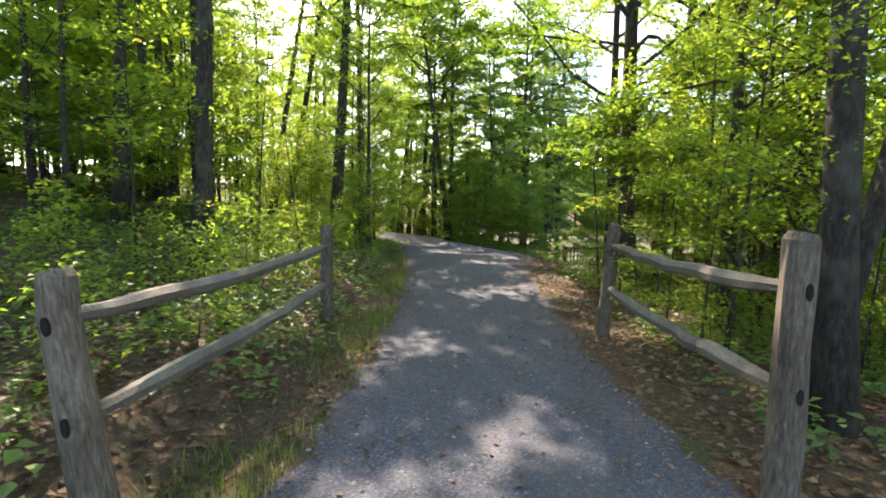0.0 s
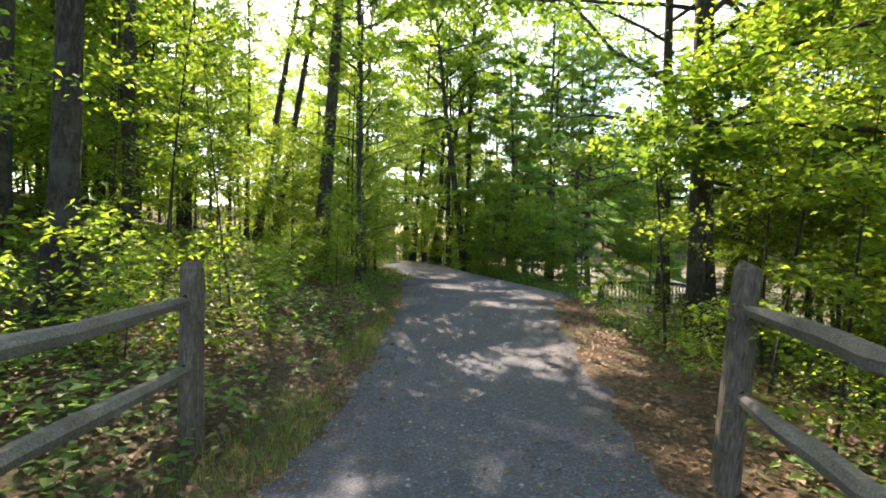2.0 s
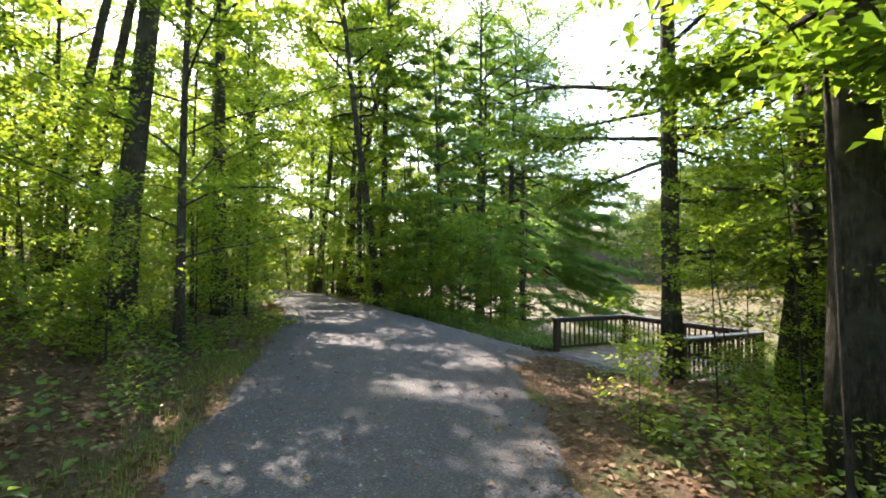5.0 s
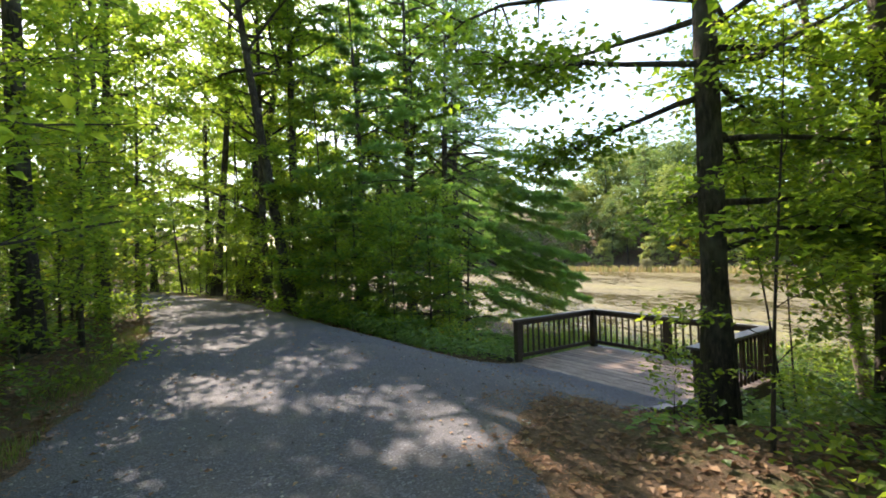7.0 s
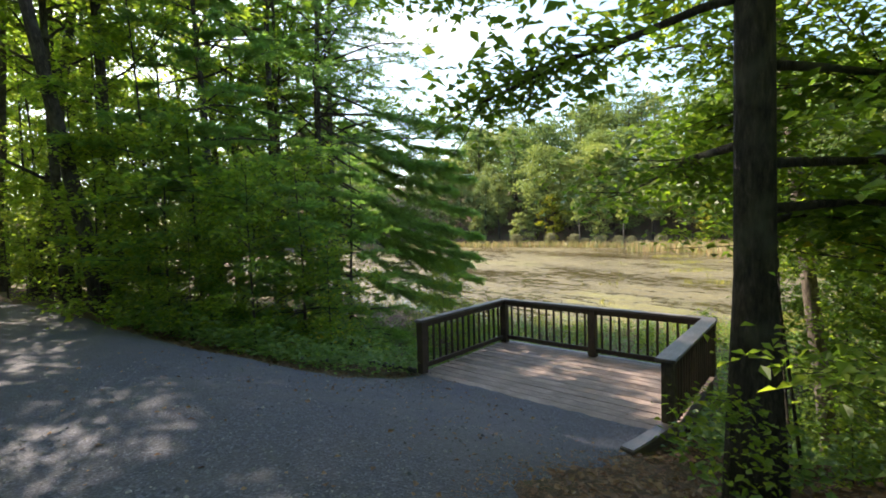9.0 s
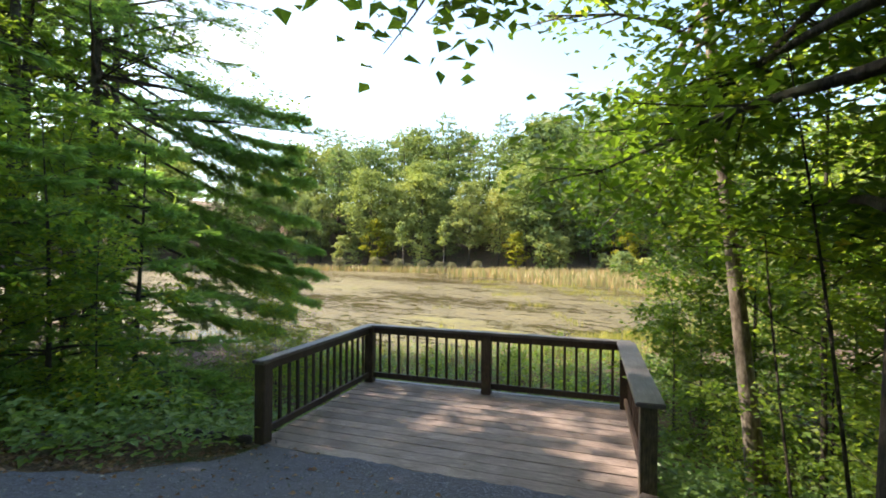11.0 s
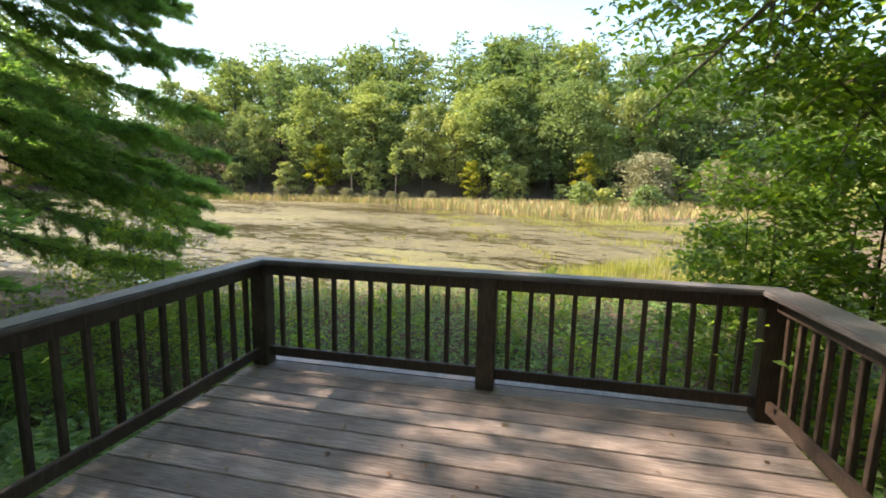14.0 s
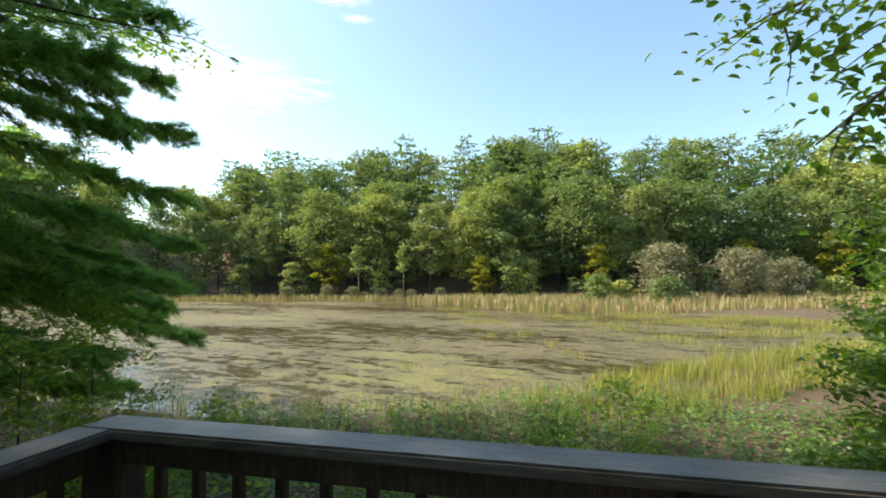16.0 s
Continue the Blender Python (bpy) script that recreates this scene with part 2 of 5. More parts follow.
# ---------- plan ----------
# overlook deck: FL is its landward corner by the pine, ALONG runs with the boards, OUT points to the pond
FL, ALONG, OUT = Vector((5.81, 20.63, 0)), Vector((0.2755, -0.9613, 0)), Vector((0.9613, 0.2755, 0))
DECK_L, DECK_W, DECK_Z, RAIL_H = 4.03, 2.66, -0.71, 0.96
WATER_Z = -2.4
GRAVEL = [(-1.6, -14), (-1.55, 2.4), (-1.3, 4.3), (-1.08, 8), (-1.08, 13), (-1.5, 18), (-2.0, 22), (-3.0, 27), (-5.6, 33), (-9.5, 38), (-14, 42),
          (-12.8, 44.2), (-8, 40.5), (-4, 35.5), (-1.0, 30), (0.9, 25.6), (2.2, 22.6), (4.2, 20.7), (5.85, 20.62), (6.95, 16.78),
          (5.6, 16.35), (4.3, 16.1), (3.3, 15.6), (2.65, 14.5), (2.08, 11.2), (1.80, 8.2), (1.32, 4.6), (1.28, 2.3), (1.3, -14)]
POND = [(13.2, 33.5), (11.5, 42), (9, 58), (14, 88), (28, 104), (47, 99), (58, 76), (64, 58), (61, 45), (57, 33), (53, 20), (51, 9), (44, 6.5), (37, 11.5),
        (31, 16.4), (25, 20), (20.3, 22.6), (16.6, 25.6), (14.4, 28.7)]


SHORE = [(8, 113), (30, 111), (50, 104), (62, 82), (69, 62), (71, 48), (77, 34), (88, 20), (96, 4), (100, -14), (102, -34)]
WOODS = SHORE + [(1600, -34), (1600, 1600), (8, 1600)]


def signed_distance(poly, px, py):
    """Distance to a closed outline, negative inside. px, py: arrays."""
    best, inside = np.full(px.shape, 1e9), np.zeros(px.shape, bool)
    for (ax, ay), (bx, by) in zip(poly, poly[1:] + poly[:1]):
        ex, ey = bx - ax, by - ay
        t = np.clip(((px - ax) * ex + (py - ay) * ey) / (ex * ex + ey * ey), 0, 1)
        best = np.minimum(best, np.hypot(px - ax - t * ex, py - ay - t * ey))
        if ay != by:
            inside ^= ((ay > py) != (by > py)) & (px < (bx - ax) * (py - ay) / (by - ay) + ax)
    return np.where(inside, -best, best)


def smooth(a, b, v):
    t = np.clip((v - a) / (b - a), 0, 1)
    return t * t * (3 - 2 * t)


def wavy(px, py, s, k):
    return np.sin(px * s + k) * np.cos(py * s * 1.3 + 2 * k) * 0.6 + np.sin((px + py) * s * 2.1 + 3 * k) * 0.3 + np.sin((px * 0.7 - py) * s * 4.3 + k) * 0.15


def height(px, py):
    """Ground height in metres, for numbers or arrays."""
    px, py = np.asarray(px, float), np.asarray(py, float)
    g = signed_distance(GRAVEL, px, py)
    v = np.maximum(g, 0)
    u = (px - FL.x) * OUT.x + (py - FL.y) * OUT.y
    zp = 0.2 * smooth(8, 14, py) - 0.92 * smooth(-4.2, -0.1, u) * smooth(13.5, 16, py) * (1 - smooth(24, 30, py))
    left = np.interp(py, [-14, 2.4, 8, 13, 18, 22, 27, 33, 38, 42], [-0.2, 0, 0.35, 0.5, 0.5, 0, -1.0, -3.6, -7.5, -12])
    bank = smooth(-0.2, 0.2, left - px)
    up = 0.20 * np.clip(v - 0.5, 0, 26) - 0.10 * smooth(0.1, 0.5, v) * (1 - smooth(0.5, 1.4, v))
    down = -0.07 * np.minimum(v, 2.6) - 0.30 * np.clip(v - 2.6, 0, 20)
    under = smooth(-0.15, 0.5, u) * smooth(12, 16, py) * (1 - smooth(24, 27, py)) * np.minimum(v, 2.2) * -0.42
    z = np.where(bank > 0.5, zp + up, np.maximum(zp + down + under, -2.22 + 0.05 * zp))
    p = signed_distance(POND, px, py)
    z = np.where((bank < 0.5), z * smooth(-0.3, 5.0, p) + (WATER_Z + 0.12) * (1 - smooth(-0.3, 5.0, p)), z)
    far = (px * 0.8 + py * 0.6 > 55)
    z = np.where(far, WATER_Z + 0.25 + 16.5 * smooth(0, 46, -signed_distance(WOODS, px, py)), z)
    z = np.where(p < 0.3, WATER_Z + 0.1 - 0.9 * smooth(-0.3, 2.5, -p), z)
    rough_part = smooth(0.0, 1.0, g)
    return z + rough_part * 0.06 * wavy(px, py, 1.3, 0.7) + 0.012 * wavy(px, py, 3.1, 1.9)


def ground_at(x, y):
    return float(height(x, y))


# ---------- mesh helpers ----------


def mesh_of(name, verts, faces, materials, smooth_faces=False, face_mats=None):
    me = bpy.data.meshes.new(name)
    me.from_pydata([tuple(v) for v in verts] if not isinstance(verts, np.ndarray) else verts.tolist(), [], faces if isinstance(faces, list) else faces.tolist())
    for m in materials if isinstance(materials, (list, tuple)) else [materials]:
        me.materials.append(m)
    if smooth_faces:
        me.polygons.foreach_set("use_smooth", [True] * len(me.polygons))
    if face_mats is not None:
        me.polygons.foreach_set("material_index", face_mats)
    me.update()
    return me


def part(name, data, material, parent, label=""):
    """Links a bmesh or a mesh as one object under a thing or a part."""
    if isinstance(data, bmesh.types.BMesh):
        me = bpy.data.meshes.new(name)
        data.to_mesh(me)
        data.free()
        me.materials.append(material)
        data = me
    ob = new(name, data)
    ob.parent = parent
    return tagged(ob, label) if label else ob


def thing(name, place, label, category, group="", kind=""):
    e = new(name)
    e.empty_display_size = 0.1
    e.matrix_basis = place if isinstance(place, Matrix) else Matrix.Translation(place)
    return tagged(e, label, category, group, kind)


def box(bm, cx, cy, cz, sx, sy, sz, bevel=0.0, m=None):
    made = bmesh.ops.create_cube(bm, size=1, matrix=(m or Matrix()) @ Matrix.LocRotScale((cx, cy, cz), None, (sx, sy, sz)))["verts"]
    if bevel:
        edges = list({e for v in made for e in v.link_edges})
        bmesh.ops.bevel(bm, geom=edges, offset=bevel, segments=2, affect="EDGES")
    return bm


def tube(points, radii, sides=8, rng=None, ragged=0.0, cap=True):
    """Verts and faces of a tapering round limb along points."""
    pts = np.array(points, float)
    verts, faces = [], []
    for i, p in enumerate(pts):
        d = pts[min(i + 1, len(pts) - 1)] - pts[max(i - 1, 0)]
        d = d / (np.linalg.norm(d) + 1e-9)
        a = np.cross(d, (1, 0, 0) if abs(d[0]) < 0.8 else (0, 1, 0))
        a /= np.linalg.norm(a)
        b = np.cross(d, a)
        for k in range(sides):
            w = 2 * math.pi * k / sides
            r = radii[i] * (1 + (rng.uniform(-ragged, ragged) if rng else 0))
            verts.append(p + r * (math.cos(w) * a + math.sin(w) * b))
    for i in range(len(pts) - 1):
        for k in range(sides):
            q = (k + 1) % sides
            faces.append((i * sides + k, i * sides + q, (i + 1) * sides + q, (i + 1) * sides + k))
    if cap:
        faces.append(tuple(range(sides - 1, -1, -1)))
        faces.append(tuple((len(pts) - 1) * sides + k for k in range(sides)))
    return verts, faces


def join(lumps):
    verts, faces = [], []
    for v, f in lumps:
        o = len(verts)
        verts.extend(v)
        faces.extend(tuple(i + o for i in q) for q in f)
    return verts, faces


def leaves(pos, direction, up, length, width, fine=False):
    """Leaf blades as arrays: from pos along direction, facing up; folded at the midrib (or oval and curled when fine)."""
    pos, d, n = (np.asarray(a, float) for a in (pos, direction, up))
    d = d / (np.linalg.norm(d, axis=1, keepdims=True) + 1e-9)
    s = np.cross(d, n)
    s /= np.linalg.norm(s, axis=1, keepdims=True) + 1e-9
    n = np.cross(s, d)
    L, W = np.asarray(length, float)[:, None], np.asarray(width, float)[:, None]
    if not fine:
        mid = pos + d * L * 0.42
        v = np.stack([pos, mid + s * W + n * W * 0.35, pos + d * L - n * L * 0.06, mid - s * W + n * W * 0.35], 1)
        k = np.arange(len(pos))[:, None] * 4
        f = np.concatenate([k + np.array([[0, 1, 2]]), k + np.array([[0, 2, 3]])])
        return v.reshape(-1, 3), f
    v = np.stack([pos, pos + d * L * 0.3 + s * W * 0.9 + n * W * 0.3, pos + d * L * 0.68 + s * W * 0.75 + n * W * 0.1, pos + d * L - n * L * 0.2,
                  pos + d * L * 0.68 - s * W * 0.75 + n * W * 0.1, pos + d * L * 0.3 - s * W * 0.9 + n * W * 0.3, pos + d * L * 0.55 - n * W * 0.12], 1)
    k = np.arange(len(pos))[:, None] * 7
    f = np.concatenate([k + np.array([t]) for t in ([0, 1, 6], [1, 2, 6], [2, 3, 6], [3, 4, 6], [4, 5, 6], [5, 0, 6])])
    return v.reshape(-1, 3), f

# ---------- ground, path, pond ----------


def spaced(lo, hi, step, reach, grow=1.16):
    mid = list(np.arange(lo, hi + step / 2, step))
    a, b, s = lo, hi, step
    while b < reach:
        s *= grow
        a, b = a - s, b + s
        mid = [a] + mid + [b]
    return np.array(mid)


def grid_faces(nx, ny):
    i = np.arange((nx - 1) * (ny - 1))
    a = (i // (ny - 1)) * ny + i % (ny - 1)
    return np.stack([a, a + ny, a + ny + 1, a + 1], 1)


gx, gy = spaced(-11, 24, 0.28, 1500), spaced(-4, 36, 0.28, 1500)
GX, GY = np.meshgrid(gx, gy, indexing="ij")
ground = tagged(new("ground", mesh_of("ground", np.stack([GX, GY, height(GX, GY)], 2).reshape(-1, 3), grid_faces(len(gx), len(gy)), M_SOIL, True)),
                "brown forest floor with leaf litter sloping to a pond", "ground", kind="structure")
px, py = np.arange(-15, 7.6, 0.12), np.arange(-13.5, 45, 0.14)
PX, PY = np.meshgrid(px, py, indexing="ij")
edge = signed_distance(GRAVEL, PX, PY) + (0.13 * wavy(PX, PY, 2.3, 0.4) + 0.07 * wavy(PX, PY, 7.1, 1.4)) * ((PX - FL.x) * OUT.x + (PY - FL.y) * OUT.y < -0.7)
keep = edge < 0.25
PZ = height(PX, PY) + 0.022 - 0.07 * smooth(-0.12, 0.12, edge) + 0.006 * wavy(PX, PY, 6.0, 0.3)
quads = grid_faces(len(px), len(py))
quads = quads[keep.reshape(-1)[quads].all(1)]
used, packed = np.unique(quads, return_inverse=True)
path = tagged(new("path", mesh_of("path", np.stack([PX, PY, PZ], 2).reshape(-1, 3)[used], packed.reshape(-1, 4), M_GRAVEL, True)),
              "grey stone-dust footpath widening towards a wooden deck", "path", kind="structure")
wx, wy = np.array([6.0, 40, 75]), np.array([0.0, 50, 112])
WX, WY = np.meshgrid(wx, wy, indexing="ij")
water = tagged(new("water", mesh_of("water", np.stack([WX, WY, np.full(WX.shape, WATER_Z)], 2).reshape(-1, 3), grid_faces(3, 3), M_POND)),
               "shallow brown pond covered with tan and green algae mats", "pond", kind="structure")

# ---------- trees ----------


def branch_path(rng, start, heading, length, rise, n=6, wobble=0.12):
    p, d, pts = np.array(start, float), np.array(heading, float), []
    for _ in range(n):
        pts.append(p.copy())
        p = p + d / np.linalg.norm(d) * length / (n - 1)
        d = d / np.linalg.norm(d) + rng.normal(0, wobble, 3) + (0, 0, rise)
    return np.array(pts)


def trunk_path(rng, h, lean, n=10):
    t = np.linspace(0, 1, n)
    ph = rng.uniform(0, 6, 2)
    return np.stack([lean[0] * h * t + 0.012 * h * np.sin(3.5 * t + ph[0]) * t, lean[1] * h * t + 0.012 * h * np.sin(4.1 * t + ph[1]) * t, h * t - 0.25 * (1 - t)], 1)


def along_path(pts, t):
    i = min(int(t * (len(pts) - 1)), len(pts) - 2)
    f = t * (len(pts) - 1) - i
    return pts[i] * (1 - f) + pts[i + 1] * f


def broadleaf(seed, h, r, low, spread, limbs, count, size, material, lean=(0, 0), fork=None, fine=False, flat=0.35, subs=5, extra=(), bark=None, heavy=5):
    """Meshes of one broad-leaved tree or sapling: trunk, branches, crown. low: where the crown starts, as a part of the height."""
    rng = np.random.default_rng(seed)
    tp = trunk_path(rng, h, lean)
    t = np.linspace(0, 1, len(tp))
    rad = r * (1 - 0.86 * t) * (1 + 0.45 * np.exp(-t * h / 0.35))
    lumps = [tube(tp, rad, 12 if r > 0.08 else 6, rng, 0.06)]
    if fork:
        fp = branch_path(rng, along_path(tp, fork), (0.35, 0.1, 1), h * 0.6, 0.12, 8, 0.05)
        lumps.append(tube(fp, r * 0.7 * (1 - 0.85 * np.linspace(0, 1, 8)), 10, rng, 0.05))
    twigs, arms = [], []
    for k in range(limbs):
        f = low + (0.97 - low) * (k + rng.uniform(0, 1)) / limbs
        az = 2.4 * k + rng.uniform(-0.5, 0.5)
        up = rng.uniform(0.15, 0.75) + 0.7 * max(0, f - 0.6)
        ln = spread * (1.0 - 0.62 * ((f - low) / (1 - low)) ** 1.3) * rng.uniform(0.7, 1.15)
        b = branch_path(rng, along_path(tp, f), (math.cos(az), math.sin(az), up), ln, rng.uniform(-0.12, 0.04))
        rb = min(r * 0.34, 0.012 + 0.018 * ln)
        arms.append(tube(b, np.linspace(rb, rb * 0.25, 6), 4 if r > 0.1 else 3, cap=False))
        for s in range(subs):
            q = rng.uniform(0.3, 1.0)
            d = b[-1] - b[0]
            side = np.array([-d[1], d[0], 0]) * rng.choice([-1, 1]) * rng.uniform(0.3, 1.2) + d * 0.7 + (0, 0, rng.uniform(-0.25, 0.3))
            tw = branch_path(rng, along_path(b, q), side, ln * rng.uniform(0.22, 0.45), -0.05, 4)
            arms.append(tube(tw[[0, -1]], (rb * 0.4, 0.003), 3, cap=False))
            twigs.append(tw)
        twigs.append(b[2:])
    limbs_own = []
    for f, d, ln in extra:
        b = branch_path(rng, along_path(tp, f), d, ln, -0.02, 8, 0.06)
        own = [tube(b, np.linspace(0.045, 0.008, 8), 6)]
        for s in range(16):
            side = np.array([-d[1], d[0], 0]) * rng.choice([-1, 1]) * rng.uniform(0.4, 1.1) + np.array(d) * 0.6 + (0, 0, rng.uniform(-0.5, 0.2))
            tw = branch_path(rng, along_path(b, rng.uniform(0.35, 1)), side, rng.uniform(0.5, 1.1), -0.08, 4)
            own.append(tube(tw, np.linspace(0.012, 0.003, 4), 3, cap=False))
            twigs += [tw] * heavy
        limbs_own.append(mesh_of("branch", *join(own), bark or M_BARK, True))
    who = rng.integers(0, len(twigs), count)
    pos = np.array([along_path(twigs[i], f) for i, f in zip(who, rng.uniform(0.1, 1, count))])
    spr = 0.10 + 0.045 * spread
    pos += rng.normal(0, 1, (count, 3)) * (spr, spr, spr * flat)
    az = rng.uniform(0, 2 * math.pi, count)
    d = np.stack([np.cos(az), np.sin(az), rng.uniform(-0.7, 0.25, count)], 1)
    up = np.stack([rng.normal(0, 0.45, count), rng.normal(0, 0.45, count), np.ones(count)], 1)
    ln = size * rng.uniform(0.65, 1.3, count)
    lv, lf = leaves(pos, d, up, ln, ln * rng.uniform(0.26, 0.4, count), fine)
    return mesh_of("trunk", *join(lumps + arms), bark or M_BARK, True), mesh_of("crown", lv, lf, material), *limbs_own


def pine(seed, h, r, low, reach, whorls, tufts, size, droop=-0.05, per=6, face=None, n=4, wide=0.085):
    """Meshes of one white pine or hemlock: trunk, branches, crown of needle tufts on flat sprays."""
    rng = np.random.default_rng(seed)
    tp = trunk_path(rng, h, (rng.uniform(-0.02, 0.02), rng.uniform(-0.02, 0.02)))
    t = np.linspace(0, 1, len(tp))
    arms, twigs = [tube(tp, r * (1 - 0.9 * t) * (1 + 0.3 * np.exp(-t * h / 0.4)), 12, rng, 0.05)], []
    for k in range(whorls):
        f = low + (0.98 - low) * k / whorls
        for j in range(per):
            az = 2 * math.pi * (j + rng.uniform(-0.3, 0.3)) / per + k * 1.1 if face is None else face + 1.5 * (2 * (j + rng.uniform(0, 1)) / per - 1)
            ln = reach * (1 - ((f - low) / (1 - low)) ** 1.2 * 0.85) * rng.uniform(0.65, 1.1)
            b = branch_path(rng, along_path(tp, min(0.99, f + rng.uniform(-0.01, 0.01))), (math.cos(az), math.sin(az), rng.uniform(0.0, 0.25)), ln, droop, 8, 0.05)
            arms.append(tube(b, np.linspace(0.012 + 0.008 * ln, 0.006, 8), 4, cap=False))
            for s in range(int(5 + (2.2 if face is None else 4.5) * ln)):
                q = rng.uniform(0.25, 1.0)
                d = b[-1] - b[0]
                d = d / np.linalg.norm(d)
                side = np.array([-d[1], d[0], 0]) * rng.choice([-1, 1]) * rng.uniform(0.5, 1.0) + d * 0.8 + (0, 0, rng.uniform(-0.12, 0.15))
                tw = branch_path(rng, along_path(b, q), side, (0.35 + 0.16 * ln) * rng.uniform(0.6, 1.2) * (1.2 - 0.6 * q), -0.06, 4, 0.08)
                twigs.append(tw)
                if s % 3 == 0:
                    arms.append(tube(tw[[0, -1]], (0.008, 0.003), 3, cap=False))
    who = rng.integers(0, len(twigs), tufts)
    fr = rng.uniform(0.05, 1, tufts)
    pos = np.array([along_path(twigs[i], q) for i, q in zip(who, fr)])
    dirs = np.array([twigs[i][-1] - twigs[i][0] for i in who])
    dirs /= np.linalg.norm(dirs, axis=1, keepdims=True)
    pos = np.repeat(pos, n, 0) + rng.normal(0, 0.025, (tufts * n, 3))
    d = np.repeat(dirs, n, 0) * 0.8 + rng.normal(0, 0.55, (tufts * n, 3)) * (1, 1, 0.6)
    up = rng.normal(0, 1, (tufts * n, 3))
    ln = size * rng.uniform(0.7, 1.2, tufts * n)
    v = np.stack([pos, pos + d / np.linalg.norm(d, axis=1, keepdims=True) * ln[:, None] + 0, pos], 1)
    s = np.cross(d, up)
    s /= np.linalg.norm(s, axis=1, keepdims=True)
    v[:, 0] += s * ln[:, None] * wide
    v[:, 2] -= s * ln[:, None] * wide
    return mesh_of("trunk", *join(arms), M_BARK, True), mesh_of("crown", v.reshape(-1, 3), np.arange(tufts * n * 3).reshape(-1, 3), M_NEEDLE)


def plant(name, meshes, x, y, label, category, group, turn=0.0, scale=1.0, tilt=(0, 0), sink=0.0):
    m = pose(x, y, ground_at(x, y) - sink, tilt[0], tilt[1], turn) @ Matrix.Diagonal((scale, scale, scale, 1))
    e = thing(name, m, label, category, group)
    stem = part("trunk", meshes[0], None, e)
    part("crown", meshes[1], None, e)
    for me in meshes[2:]:
        part("branch", me, None, stem)
    return e


TALL = [broadleaf(11 + i, 18, 0.20, (0.26, 0.40, 0.33, 0.20)[i], 4.8, 18, 4400, 0.213, M_LEAF) for i in range(4)]
HIGH = [broadleaf(21 + i, 18, 0.19, (0.46, 0.54, 0.40)[i], 4.4, 15, 2800, 0.285, M_LEAF) for i in range(3)]
OPEN = [broadleaf(28 + i, 18, 0.17, 0.55, 3.2, 12, 520, 0.25, M_LEAF, subs=2) for i in range(2)]
UNDER = [broadleaf(131 + i, 11, 0.085, 0.14, 3.3, 20, 5000, 0.13, M_LEAF, subs=5) for i in range(3)]
STEM = [broadleaf(141 + i, 6.5, 0.024, 0.45, 1.6, 10, 900, 0.10, M_LEAF, (0.11, 0.04), subs=3) for i in range(2)]
THICKET = [broadleaf(151 + i, 4.2, 0.028, 0.04, 1.9, 24, 3400, 0.105, M_LEAF, subs=4, flat=0.6) for i in range(2)]
SLIM_FINE = [broadleaf(38 + i, 8.5, 0.05, 0.16, 2.4, 15, 4200, 0.085, M_LEAF, subs=4) for i in range(2)]
SLIM_BACK = [broadleaf(35 + i, 10, 0.06, 0.10, 3.0, 12, 1200, 0.27, M_LEAF, subs=3) for i in range(3)]
BUSHY_BACK = [broadleaf(58 + i, 4.6, 0.035, 0.03, 2.4, 14, 1500, 0.22, M_LEAF, subs=3, flat=0.6) for i in range(2)]
OVER = [broadleaf(25 + i, 19, 0.2, 0.42, 4.0, 22, 6600, 0.205, M_LEAF) for i in range(2)]
SLIM = [broadleaf(31 + i, 9.5, 0.06, 0.18, 2.6, 15, 2350, 0.145, M_LEAF, subs=4) for i in range(3)]
SAPLING = [broadleaf(41 + i, 4.6, 0.024, 0.14, 1.4, 13, 1450, 0.095, M_LEAF, subs=3) for i in range(3)]
SHRUB = [broadleaf(51 + i, 1.5, 0.012, 0.05, 0.85, 11, 500, 0.105, M_LEAF, subs=1, flat=0.9) for i in range(3)]
BUSHY_LIGHT = [broadleaf(161 + i, 4.6, 0.035, 0.03, 2.1, 22, 3100, 0.13, M_LEAF, subs=5, flat=0.6) for i in range(2)]
BUSHY = [broadleaf(56 + i, 4.6, 0.035, 0.03, 2.1, 22, 3100, 0.14, M_LEAF_OAK, subs=5, flat=0.6) for i in range(2)]
PINE = [pine(61, 21, 0.24, 0.22, 4.8, 15, 9500, 0.32), pine(62, 16, 0.22, 0.44, 5.8, 9, 3400, 0.24, -0.05, 5, radians(-30), 6, 0.045)]
HEMLOCK_TREE = [pine(68, 14, 0.16, 0.13, 4.4, 13, 9000, 0.25, -0.04, 5)]
HEMLOCK = [pine(65 + i, 6.5, 0.07, 0.03, 2.4, 11, 3600, 0.24, -0.06, 5) for i in range(2)]

rng = np.random.default_rng(5)
BARE = [(x, y) for t, (x, y, z), *_ in PATH]


def clear(x, y, gap, walkway=1.5):
    return float(signed_distance(GRAVEL, np.array(x), np.array(y))) > gap and min(math.hypot(x - a, y - b) for a, b in BARE) > walkway


TALL_LABEL = "tall straight hardwood with grey-brown bark and high green crown"
